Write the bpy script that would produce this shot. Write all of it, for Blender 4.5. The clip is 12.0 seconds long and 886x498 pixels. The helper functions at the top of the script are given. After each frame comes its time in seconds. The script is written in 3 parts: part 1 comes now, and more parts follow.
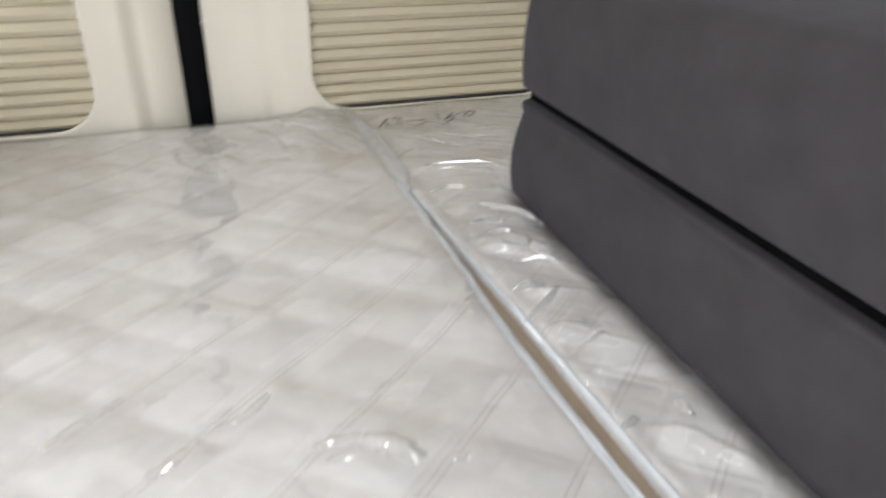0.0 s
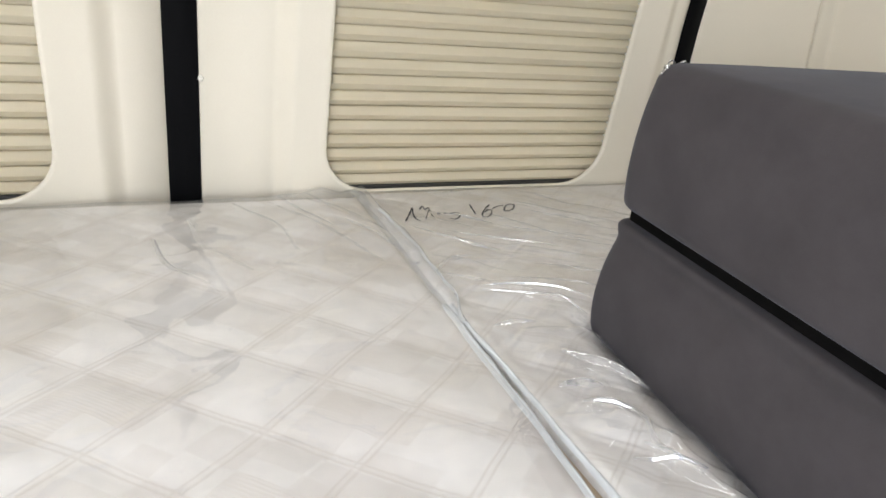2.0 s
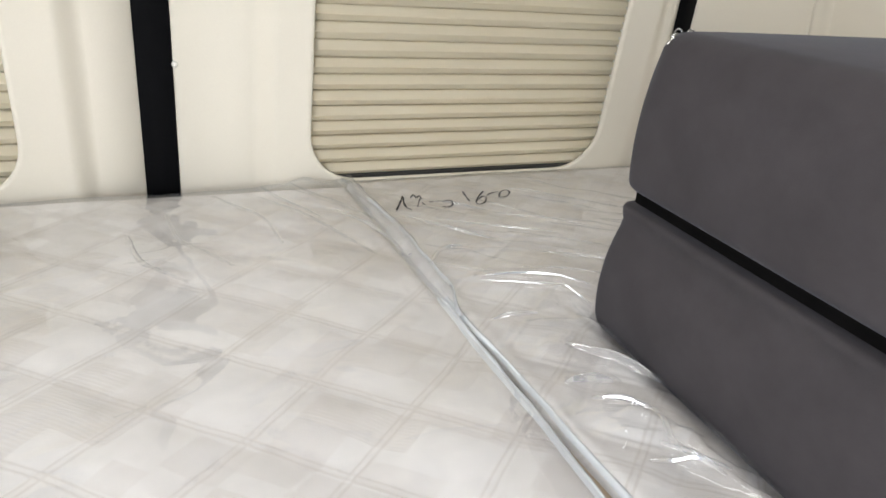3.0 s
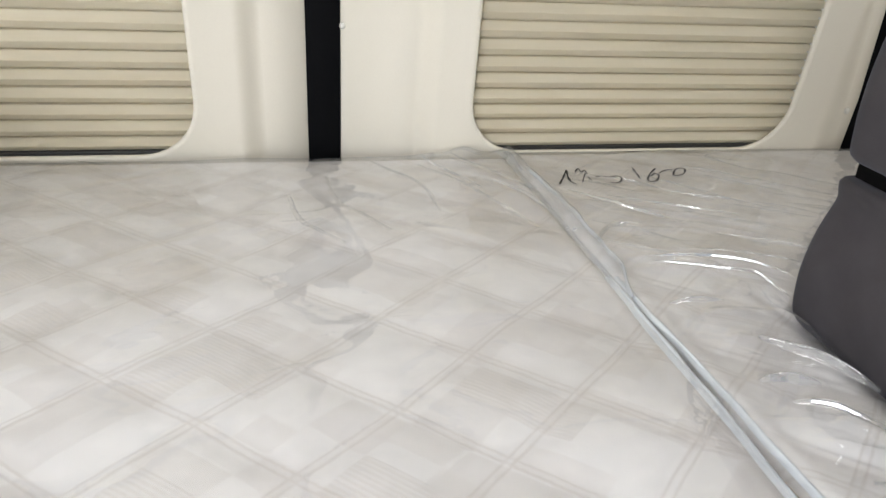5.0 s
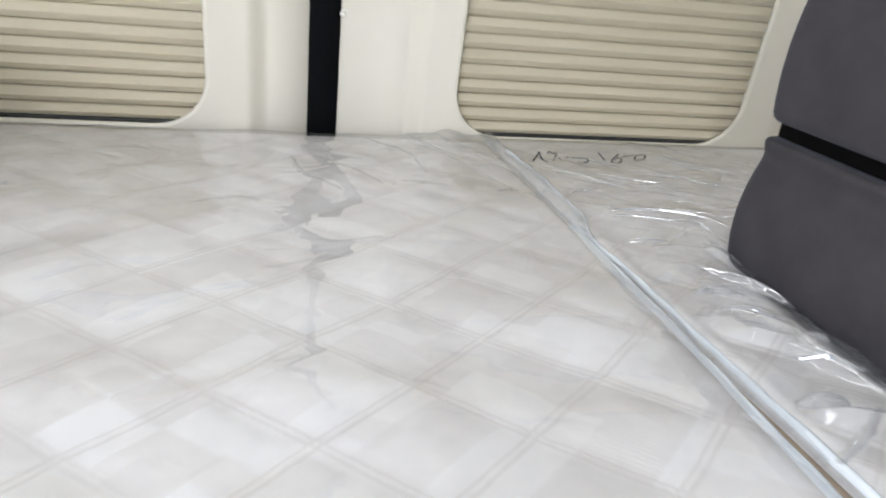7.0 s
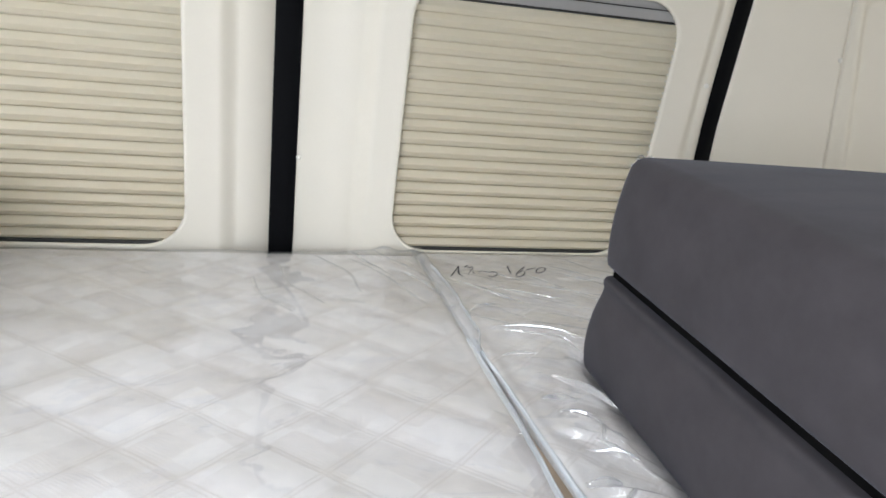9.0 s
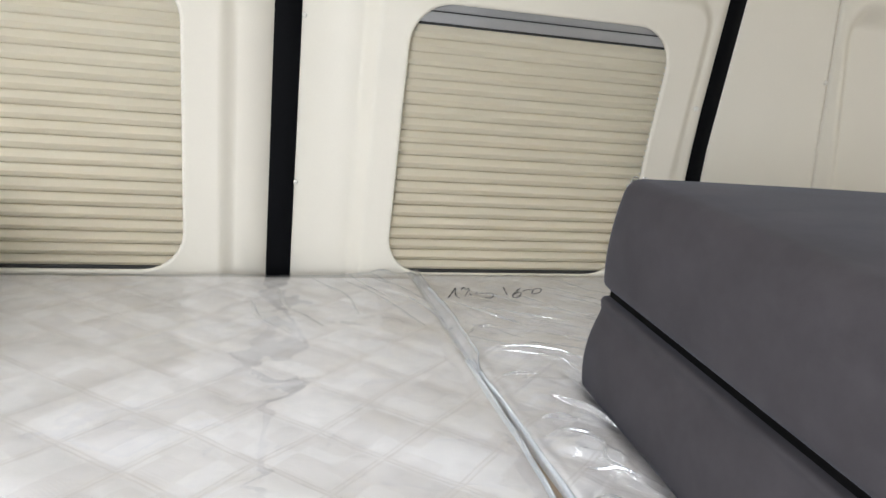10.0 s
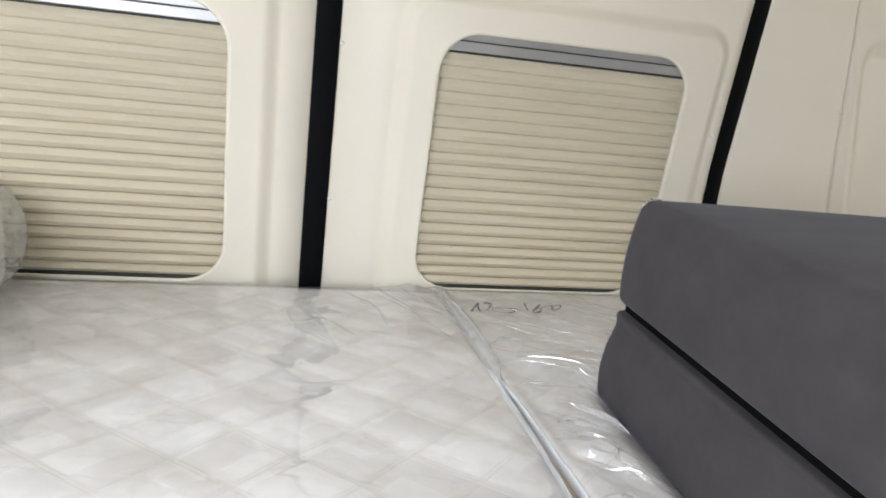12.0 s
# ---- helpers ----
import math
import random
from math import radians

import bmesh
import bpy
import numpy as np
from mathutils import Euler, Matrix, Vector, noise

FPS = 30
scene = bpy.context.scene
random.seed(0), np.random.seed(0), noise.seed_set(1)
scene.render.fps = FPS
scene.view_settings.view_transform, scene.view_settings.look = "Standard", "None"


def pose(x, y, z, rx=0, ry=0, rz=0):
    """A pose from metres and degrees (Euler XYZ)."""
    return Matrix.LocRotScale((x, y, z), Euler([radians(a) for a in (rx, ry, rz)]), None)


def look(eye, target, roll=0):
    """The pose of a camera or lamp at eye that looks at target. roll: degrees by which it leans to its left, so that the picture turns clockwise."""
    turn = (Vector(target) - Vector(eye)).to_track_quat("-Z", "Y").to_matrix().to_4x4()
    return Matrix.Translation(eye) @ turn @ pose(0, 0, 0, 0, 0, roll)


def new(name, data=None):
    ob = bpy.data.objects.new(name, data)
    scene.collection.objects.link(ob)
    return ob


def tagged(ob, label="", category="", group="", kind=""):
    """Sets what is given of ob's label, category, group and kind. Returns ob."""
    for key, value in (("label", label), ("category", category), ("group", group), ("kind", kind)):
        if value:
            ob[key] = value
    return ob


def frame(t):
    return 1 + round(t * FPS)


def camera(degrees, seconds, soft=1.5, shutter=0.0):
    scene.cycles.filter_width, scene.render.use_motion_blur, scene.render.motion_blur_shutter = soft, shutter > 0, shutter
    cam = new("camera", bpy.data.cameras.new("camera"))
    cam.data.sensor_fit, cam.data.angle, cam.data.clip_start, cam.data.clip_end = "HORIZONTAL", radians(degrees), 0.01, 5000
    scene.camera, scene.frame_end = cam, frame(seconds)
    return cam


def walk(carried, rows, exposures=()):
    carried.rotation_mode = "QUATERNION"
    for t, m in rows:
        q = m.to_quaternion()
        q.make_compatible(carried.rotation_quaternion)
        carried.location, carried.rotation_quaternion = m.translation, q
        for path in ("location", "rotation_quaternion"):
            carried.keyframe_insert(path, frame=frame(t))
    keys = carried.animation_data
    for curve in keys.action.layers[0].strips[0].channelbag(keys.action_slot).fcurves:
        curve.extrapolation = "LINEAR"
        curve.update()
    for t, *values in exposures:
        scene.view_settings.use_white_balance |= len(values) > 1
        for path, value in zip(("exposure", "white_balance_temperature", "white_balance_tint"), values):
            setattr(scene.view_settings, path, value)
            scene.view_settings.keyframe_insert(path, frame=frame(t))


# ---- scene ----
cam = camera(63.7, 12.0, shutter=0.4)
PATH = [
    (0, (0.172, 0.353, 1.0), (0.771, 2.037, 0.101), 0.5),
    (0.5, (0.165, 0.470, 1.039), (1.121, 2.031, 0.236), 1.1),
    (1, (0.163, 0.585, 1.04), (1.228, 2.133, 0.355), 5.7),
    (1.5, (0.128, 0.669, 0.988), (1.044, 2.254, 0.182), 9.0),
    (2, (0.129, 0.633, 0.998), (0.882, 2.313, 0.217), 6.1),
    (2.5, (0.117, 0.67, 0.979), (0.877, 2.344, 0.191), 5.2),
    (2.7, (0.133, 0.669, 0.984), (0.922, 2.324, 0.185), 5.4),
    (4.3, (0.16, 0.737, 0.913), (0.729, 2.468, 0.089), 2.4),
    (4.5, (0.154, 0.727, 0.932), (0.7, 2.465, 0.107), 3.2),
    (5, (0.141, 0.722, 0.934), (0.533, 2.488, 0.08), 3.1),
    (5.5, (0.143, 0.802, 0.919), (0.658, 2.551, 0.097), 3.8),
    (6, (0.121, 0.866, 0.851), (0.796, 2.54, -0.01), 10.2),
    (6.5, (0.12, 0.839, 0.881), (0.774, 2.498, -0.023), 9.0),
    (6.7, (0.118, 0.745, 0.875), (0.659, 2.476, 0.033), 6.0),
    (8.3, (0.074, 0.408, 1.035), (0.373, 2.274, 0.379), 7.1),
    (8.5, (0.1, 0.411, 1.044), (0.458, 2.272, 0.406), 6.9),
    (9, (0.127, 0.393, 1.054), (0.647, 2.227, 0.448), 6.1),
    (9.5, (0.116, 0.395, 1.043), (0.688, 2.222, 0.466), 6.6),
    (10, (0.113, 0.384, 1.055), (0.657, 2.231, 0.513), 5.7),
    (10.5, (0.13, 0.397, 1.043), (0.677, 2.24, 0.49), 4.0),
    (11, (0.156, 0.39, 1.045), (0.74, 2.219, 0.486), 4.0),
    (11.5, (0.129, 0.362, 1.048), (0.691, 2.203, 0.505), 5.3),
    (12, (0.09, 0.321, 1.061), (0.574, 2.199, 0.572), 6.3),
]
walk(cam, [(t, look(eye, target, roll)) for t, eye, target, roll in PATH],
     [(0, -0.24, 6430, 10), (0.6, 0.08, 6440, 10), (1.2, 0.14, 6540, 10), (2.7, 0.08, 6440, 10), (4.5, 0.02, 6440, 10), (5.5, -0.06, 6290, 10), (6.5, -0.04, 6140, 10),
      (8.5, 0.0, 6010, 10), (10, 0.0, 6160, 10), (12, 0.0, 6260, 10)])

# ---- world and light ----
world = bpy.data.worlds.new("sky")
scene.world = world
world.use_nodes = True
wn = world.node_tree
sky = wn.nodes.new("ShaderNodeTexSky")
sky.sky_type = "NISHITA"
sky.sun_disc = False
sky.sun_elevation = radians(37)
sky.sun_rotation = radians(-90)
wn.links.new(sky.outputs[0], wn.nodes["Background"].inputs[0])
wn.nodes["Background"].inputs[1].default_value = 0.15

sun_data = bpy.data.lights.new("sun", "SUN")
sun_data.energy, sun_data.angle, sun_data.color = 2.5, radians(0.6), (1.0, 0.95, 0.88)
sun = new("sun", sun_data)
sun.matrix_world = look((-8.0, 1.0, 6.0), (0.0, 1.0, 0.0))


def area_lamp(name, eye, target, sx, sy, watts, colour):
    data = bpy.data.lights.new(name, "AREA")
    data.shape, data.size, data.size_y = "RECTANGLE", sx, sy
    data.energy, data.color = watts, colour
    ob = new(name, data)
    ob.matrix_world = look(eye, target)
    return ob


# daylight that comes in by the open side door and the rear door
area_lamp("side_door_daylight", (-0.70, -0.34, 1.12), (-0.25, 1.15, 0.22), 1.0, 0.8, 36.0, (0.955, 0.97, 1.0))
area_lamp("rear_door_daylight", (3.12, 0.60, 0.98), (1.5, 1.4, 0.60), 1.0, 0.6, 10.0, (1.0, 0.93, 0.84))


# ---- materials ----
def material(name, colour, rough=0.6, metal=0.0, spec=0.5):
    m = bpy.data.materials.new(name)
    m.use_nodes = True
    b = m.node_tree.nodes["Principled BSDF"]
    b.inputs["Base Color"].default_value = (*colour, 1)
    b.inputs["Roughness"].default_value = rough
    b.inputs["Metallic"].default_value = metal
    b.inputs["Specular IOR Level"].default_value = spec
    return m, m.node_tree, b


def node(tree, kind, **inputs):
    n = tree.nodes.new(kind)
    for key, value in inputs.items():
        n.inputs[key].default_value = value
    return n


def math_node(tree, op, a, b=None, clamp=False):
    n = tree.nodes.new("ShaderNodeMath")
    n.operation, n.use_clamp = op, clamp
    for i, v in enumerate((a, b)):
        if v is None:
            continue
        if isinstance(v, (int, float)):
            n.inputs[i].default_value = v
        else:
            tree.links.new(v, n.inputs[i])
    return n.outputs[0]


def coords(tree):
    return tree.nodes.new("ShaderNodeTexCoord").outputs["Object"]


def noise_tex(tree, vec, scale, detail=3.0, rough=0.5):
    n = node(tree, "ShaderNodeTexNoise", Scale=scale, Detail=detail, Roughness=rough)
    tree.links.new(vec, n.inputs["Vector"])
    return n.outputs["Fac"]


def mix_colour(tree, fac, a, b):
    n = tree.nodes.new("ShaderNodeMix")
    n.data_type = "RGBA"
    if isinstance(fac, (int, float)):
        n.inputs[0].default_value = fac
    else:
        tree.links.new(fac, n.inputs[0])
    for i, v in ((6, a), (7, b)):
        if isinstance(v, tuple):
            n.inputs[i].default_value = (*v, 1)
        else:
            tree.links.new(v, n.inputs[i])
    return n.outputs[2]


def bumped(tree, shader, height, strength, distance):
    n = node(tree, "ShaderNodeBump", Strength=strength, Distance=distance)
    tree.links.new(height, n.inputs["Height"])
    tree.links.new(n.outputs[0], shader.inputs["Normal"])


def two_scale(name, dark, light, rough, big, small, bump=0.1, dist=0.001, spec=0.5, metal=0.0):
    m, t, b = material(name, light, rough, metal, spec)
    v = coords(t)
    broad, fine = noise_tex(t, v, big, 4), noise_tex(t, v, small, 2)
    f = math_node(t, "ADD", math_node(t, "MULTIPLY", broad, 0.7), math_node(t, "MULTIPLY", fine, 0.3))
    f = math_node(t, "MULTIPLY_ADD", f, 2.2)
    f.node.inputs[2].default_value, f.node.use_clamp = -0.6, True
    t.links.new(mix_colour(t, f, dark, light), b.inputs["Base Color"])
    r = math_node(t, "MULTIPLY_ADD", broad, 0.14)
    r.node.inputs[2].default_value = rough - 0.07
    t.links.new(r, b.inputs["Roughness"])
    bumped(t, b, fine, bump, dist)
    return m, t, b


PANEL, _, _ = two_scale("cream_moulded_plastic", (0.73, 0.685, 0.585), (0.78, 0.735, 0.63), 0.48, 3.0, 420.0, 0.12, 0.0006, 0.4)
CEILING, _, _ = two_scale("beige_headlining", (0.36, 0.345, 0.315), (0.42, 0.40, 0.365), 0.85, 4.0, 300.0, 0.2, 0.001, 0.2)
POST, _, _ = two_scale("black_vinyl", (0.002, 0.0021, 0.0026), (0.004, 0.0041, 0.0048), 0.65, 9.0, 500.0, 0.15, 0.0005, 0.06)
CAP, _, _ = two_scale("white_plastic_cap", (0.70, 0.68, 0.60), (0.78, 0.76, 0.70), 0.35, 40.0, 600.0, 0.05, 0.0003)
RAIL, _, _ = two_scale("grey_aluminium", (0.42, 0.42, 0.42), (0.50, 0.50, 0.50), 0.38, 12.0, 300.0, 0.05, 0.0003, 0.5, 0.55)
BORDER, _, _ = two_scale("tan_border_cloth", (0.44, 0.35, 0.26), (0.54, 0.45, 0.35), 0.8, 14.0, 260.0, 0.3, 0.001, 0.2)
RUBBER, _, _ = two_scale("dark_rubber_seal", (0.02, 0.02, 0.02), (0.035, 0.034, 0.03), 0.6, 20.0, 400.0)
PLY, _, _ = two_scale("tan_bed_board", (0.36, 0.27, 0.19), (0.46, 0.36, 0.26), 0.6, 7.0, 120.0, 0.2, 0.001)
FLOOR, _, _ = two_scale("grey_vinyl_floor", (0.16, 0.155, 0.15), (0.22, 0.21, 0.20), 0.55, 5.0, 200.0, 0.2, 0.001)
ASPHALT, _, _ = two_scale("asphalt", (0.04, 0.04, 0.042), (0.065, 0.064, 0.062), 0.9, 1.2, 90.0, 0.5, 0.004)
INK, _, _ = two_scale("black_marker_ink", (0.008, 0.008, 0.01), (0.02, 0.02, 0.022), 0.5, 60.0, 900.0)
CHROME, _, _ = two_scale("chrome", (0.62, 0.62, 0.63), (0.72, 0.72, 0.73), 0.16, 60.0, 900.0, 0.02, 0.0002, 0.5, 1.0)
GREYTAG, _, _ = two_scale("pale_grey_tape", (0.62, 0.62, 0.64), (0.72, 0.72, 0.74), 0.5, 60.0, 700.0)
PILLOW, _, _ = two_scale("white_padding", (0.80, 0.79, 0.78), (0.87, 0.86, 0.85), 0.8, 9.0, 160.0, 0.3, 0.002, 0.2)
DARKGAP, _, _ = two_scale("near_black_gap_fill", (0.0025, 0.0025, 0.0025), (0.006, 0.0055, 0.0055), 0.95, 30.0, 600.0, 0.1, 0.001, 0.05)


def suede():
    m, t, b = material("charcoal_suede", (0.08, 0.075, 0.08), 0.9, 0.0, 0.15)
    v = coords(t)
    stretch = node(t, "ShaderNodeMapping", Scale=(1.0, 2.4, 3.0))
    t.links.new(v, stretch.inputs[0])
    cloud, weave, grain = noise_tex(t, stretch.outputs[0], 7.0, 5, 0.55), noise_tex(t, v, 900.0, 1), noise_tex(t, v, 60.0, 3)
    f = math_node(t, "MULTIPLY_ADD", cloud, 2.4)
    f.node.inputs[2].default_value, f.node.use_clamp = -0.7, True
    c = mix_colour(t, f, (0.044, 0.0400, 0.0428), (0.060, 0.0547, 0.0588))
    c = mix_colour(t, math_node(t, "MULTIPLY", grain, 0.25), c, (0.074, 0.0685, 0.074))
    t.links.new(c, b.inputs["Base Color"])
    b.inputs["Sheen Weight"].default_value = 0.11
    b.inputs["Sheen Roughness"].default_value = 0.4
    b.inputs["Sheen Tint"].default_value = (0.62, 0.68, 0.82, 1)
    h = math_node(t, "ADD", math_node(t, "MULTIPLY", weave, 0.5), grain)
    bumped(t, b, h, 0.25, 0.0012)
    return m


SUEDE = suede()


def blind_cloth():
    m, t, b = material("cream_pleated_cloth", (0.70, 0.66, 0.55), 0.8, 0.0, 0.2)
    v = coords(t)
    stretch = node(t, "ShaderNodeMapping", Scale=(0.5, 1.0, 8.0))
    t.links.new(v, stretch.inputs[0])
    f = noise_tex(t, stretch.outputs[0], 12.0, 4)
    fine = noise_tex(t, v, 1100.0, 1)
    c = mix_colour(t, f, (0.90, 0.81, 0.63), (0.945, 0.875, 0.715))
    t.links.new(c, b.inputs["Base Color"])
    bumped(t, b, fine, 0.15, 0.0004)
    tr = t.nodes.new("ShaderNodeBsdfTranslucent")
    t.links.new(c, tr.inputs[0])
    mix = node(t, "ShaderNodeMixShader", Fac=0.04)
    t.links.new(b.outputs[0], mix.inputs[1])
    t.links.new(tr.outputs[0], mix.inputs[2])
    t.links.new(mix.outputs[0], t.nodes["Material Output"].inputs[0])
    return m


BLIND = blind_cloth()

# the quilting: stitch lines cross at QX + i * QW, QY + j * QH
QX, QY, QW, QH = 0.271, 1.187, 0.137, 0.1225


def quilt_cloth():
    m, t, b = material("ivory_quilted_damask", (0.70, 0.67, 0.62), 0.75, 0.0, 0.25)
    v = coords(t)
    wob = noise_tex(t, v, 14.0, 2)
    wob = math_node(t, "MULTIPLY_ADD", wob, 0.07)
    wob.node.inputs[2].default_value = -0.035
    sep = t.nodes.new("ShaderNodeSeparateXYZ")
    t.links.new(v, sep.inputs[0])
    u = math_node(t, "DIVIDE", math_node(t, "SUBTRACT", sep.outputs[0], QX), QW)
    w = math_node(t, "DIVIDE", math_node(t, "SUBTRACT", sep.outputs[1], QY), QH)
    p, q = math_node(t, "ADD", u, w), math_node(t, "SUBTRACT", u, w)
    pw, qw = math_node(t, "ADD", p, wob), math_node(t, "ADD", q, wob)
    masks = []
    for k in (pw, qw):
        d = math_node(t, "ABSOLUTE", math_node(t, "SUBTRACT", math_node(t, "FRACT", math_node(t, "ADD", k, 0.5)), 0.5))
        two = math_node(t, "ABSOLUTE", math_node(t, "SUBTRACT", d, 0.032))
        masks.append(math_node(t, "SUBTRACT", 1.0, math_node(t, "DIVIDE", two, 0.022), True))
        masks.append(math_node(t, "MULTIPLY", math_node(t, "SUBTRACT", 1.0, math_node(t, "DIVIDE", d, 0.06), True), 0.18))
    line = masks[0]
    for k in masks[1:]:
        line = math_node(t, "MAXIMUM", line, k)
    # woven patches of several shades and fine ribs, several to a diamond
    def checks(per_p, per_q, off):
        comb = t.nodes.new("ShaderNodeCombineXYZ")
        for i, (k, per) in enumerate(((p, per_p), (q, per_q))):
            cell = math_node(t, "MULTIPLY_ADD", k, per)
            cell.node.inputs[2].default_value = off + 0.37 * i
            t.links.new(math_node(t, "FLOOR", cell), comb.inputs[i])
        rnd = t.nodes.new("ShaderNodeTexWhiteNoise")
        t.links.new(comb.outputs[0], rnd.inputs["Vector"])
        return rnd.outputs["Value"]

    large, small = checks(2.1, 1.9, 0.27), checks(3.4, 3.0, 0.61)
    shade = math_node(t, "GREATER_THAN", large, 0.56)
    spot = math_node(t, "GREATER_THAN", small, 0.74)
    deep = math_node(t, "GREATER_THAN", large, 0.78)
    rib = math_node(t, "GREATER_THAN", math_node(t, "FRACT", math_node(t, "MULTIPLY", p, 22.0)), 0.5)
    rib = math_node(t, "MULTIPLY", rib, deep)
    broad = noise_tex(t, v, 5.0, 4)
    c = mix_colour(t, math_node(t, "MULTIPLY", shade, 0.52), (0.885, 0.868, 0.855), (0.745, 0.714, 0.692))
    c = mix_colour(t, math_node(t, "MULTIPLY", spot, 0.42), c, (0.735, 0.70, 0.672))
    c = mix_colour(t, math_node(t, "MULTIPLY", rib, 0.17), c, (0.56, 0.50, 0.44))
    c = mix_colour(t, math_node(t, "MULTIPLY", broad, 0.22), c, (0.78, 0.735, 0.70))
    c = mix_colour(t, math_node(t, "MULTIPLY", line, 0.36), c, (0.50, 0.44, 0.39))
    t.links.new(c, b.inputs["Base Color"])
    fine = noise_tex(t, v, 700.0, 2)
    bumped(t, b, math_node(t, "ADD", fine, math_node(t, "MULTIPLY", shade, 0.6)), 0.2, 0.0008)
    return m


QUILT = quilt_cloth()


def clear_film(name, haze, rough, bump, mirror=0.065, grazing=0.60):
    m = bpy.data.materials.new(name)
    m.use_nodes = True
    t = m.node_tree
    t.nodes.remove(t.nodes["Principled BSDF"])
    v = coords(t)
    clear = t.nodes.new("ShaderNodeBsdfTransparent")
    clear.inputs[0].default_value = (0.97, 0.975, 0.98, 1)
    gloss = node(t, "ShaderNodeBsdfGlossy", Roughness=rough)
    milk = t.nodes.new("ShaderNodeBsdfDiffuse")
    milk.inputs[0].default_value = (0.86, 0.875, 0.90, 1)
    ridges = noise_tex(t, v, 38.0, 4, 0.55)
    stretch = node(t, "ShaderNodeMapping", Scale=(1.0, 0.25, 1.0), Rotation=(0, 0, 0.9))
    t.links.new(v, stretch.inputs[0])
    pulls = noise_tex(t, stretch.outputs[0], 60.0, 3)
    height = math_node(t, "ADD", ridges, math_node(t, "MULTIPLY", pulls, 0.5))
    bump_node = node(t, "ShaderNodeBump", Strength=bump, Distance=0.004)
    t.links.new(height, bump_node.inputs["Height"])
    t.links.new(bump_node.outputs[0], gloss.inputs["Normal"])
    fres = node(t, "ShaderNodeLayerWeight", Blend=0.5)
    t.links.new(bump_node.outputs[0], fres.inputs["Normal"])
    sheen = math_node(t, "MULTIPLY_ADD", math_node(t, "POWER", fres.outputs["Facing"], 3.0), grazing)
    sheen.node.inputs[2].default_value = mirror
    a = node(t, "ShaderNodeMixShader", Fac=haze)
    t.links.new(math_node(t, "MULTIPLY", ridges, haze * 2.0), a.inputs[0])
    t.links.new(clear.outputs[0], a.inputs[1])
    t.links.new(milk.outputs[0], a.inputs[2])
    z = t.nodes.new("ShaderNodeMixShader")
    t.links.new(sheen, z.inputs[0])
    t.links.new(a.outputs[0], z.inputs[1])
    t.links.new(gloss.outputs[0], z.inputs[2])
    t.links.new(z.outputs[0], t.nodes["Material Output"].inputs[0])
    return m


FILM = clear_film("clear_polythene_film", 0.105, 0.018, 0.05)
FOLDFILM = clear_film("doubled_polythene_film", 0.20, 0.07, 0.02, 0.24)
FLAPFILM = clear_film("layered_polythene_film", 0.22, 0.08, 0.02, 0.06, 0.18)
EDGEFILM, _, _ = two_scale("milky_film_edge", (0.70, 0.745, 0.785), (0.80, 0.835, 0.865), 0.18, 25.0, 300.0, 0.1, 0.001)
BAGFILM = clear_film("cloudy_polythene_bag", 0.26, 0.05, 0.13, 0.12)


def glass():
    m, t, b = material("window_glass", (0.9, 0.93, 0.92), 0.02)
    b.inputs["Transmission Weight"].default_value = 1.0
    b.inputs["IOR"].default_value = 1.45
    return m


GLASS = glass()


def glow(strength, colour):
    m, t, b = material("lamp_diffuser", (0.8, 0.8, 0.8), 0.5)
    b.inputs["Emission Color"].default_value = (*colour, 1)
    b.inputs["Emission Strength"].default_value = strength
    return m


# emission of the added ceiling strips
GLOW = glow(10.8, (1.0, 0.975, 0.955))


# ---- mesh helpers ----
def mesh_object(name, bm, mat, smooth=True):
    me = bpy.data.meshes.new(name)
    bmesh.ops.recalc_face_normals(bm, faces=bm.faces)
    bm.to_mesh(me)
    bm.free()
    me.materials.append(mat)
    if smooth:
        for f in me.polygons:
            f.use_smooth = True
    return new(name, me)


def part(name, bm, mat, parent, label="", smooth=True):
    ob = mesh_object(name, bm, mat, smooth)
    ob.parent = parent
    if label:
        ob["label"] = label
    return ob


def box(x0, x1, y0, y1, z0, z1, bevel=0.0, segments=2):
    bm = bmesh.new()
    bmesh.ops.create_cube(bm, size=1.0)
    bmesh.ops.scale(bm, vec=(x1 - x0, y1 - y0, z1 - z0), verts=bm.verts)
    bmesh.ops.translate(bm, vec=((x0 + x1) / 2, (y0 + y1) / 2, (z0 + z1) / 2), verts=bm.verts)
    if bevel:
        bmesh.ops.bevel(bm, geom=list(bm.edges), offset=bevel, segments=segments, profile=0.5, affect="EDGES")
    return bm


def grid_mesh(name, xs, ys, zs):
    """A sheet over the crossing lines xs, ys with heights zs[j, i]."""
    nx, ny = len(xs), len(ys)
    gx, gy = np.meshgrid(xs, ys)
    verts = np.stack([gx, gy, zs], -1).reshape(-1, 3)
    i, j = np.meshgrid(np.arange(nx - 1), np.arange(ny - 1))
    a = (j * nx + i).ravel()
    faces = np.stack([a, a + 1, a + nx + 1, a + nx], -1)
    me = bpy.data.meshes.new(name)
    me.from_pydata(verts.tolist(), [], faces.tolist())
    for f in me.polygons:
        f.use_smooth = True
    return me


def smooth_step(t):
    t = np.clip(t, 0, 1)
    return t * t * (3 - 2 * t)


# ---- the side wall of the van, leaning in with its height ----
BED = 0.62


def wall_y(z):
    return 1.692 - 0.12 * (z - BED)


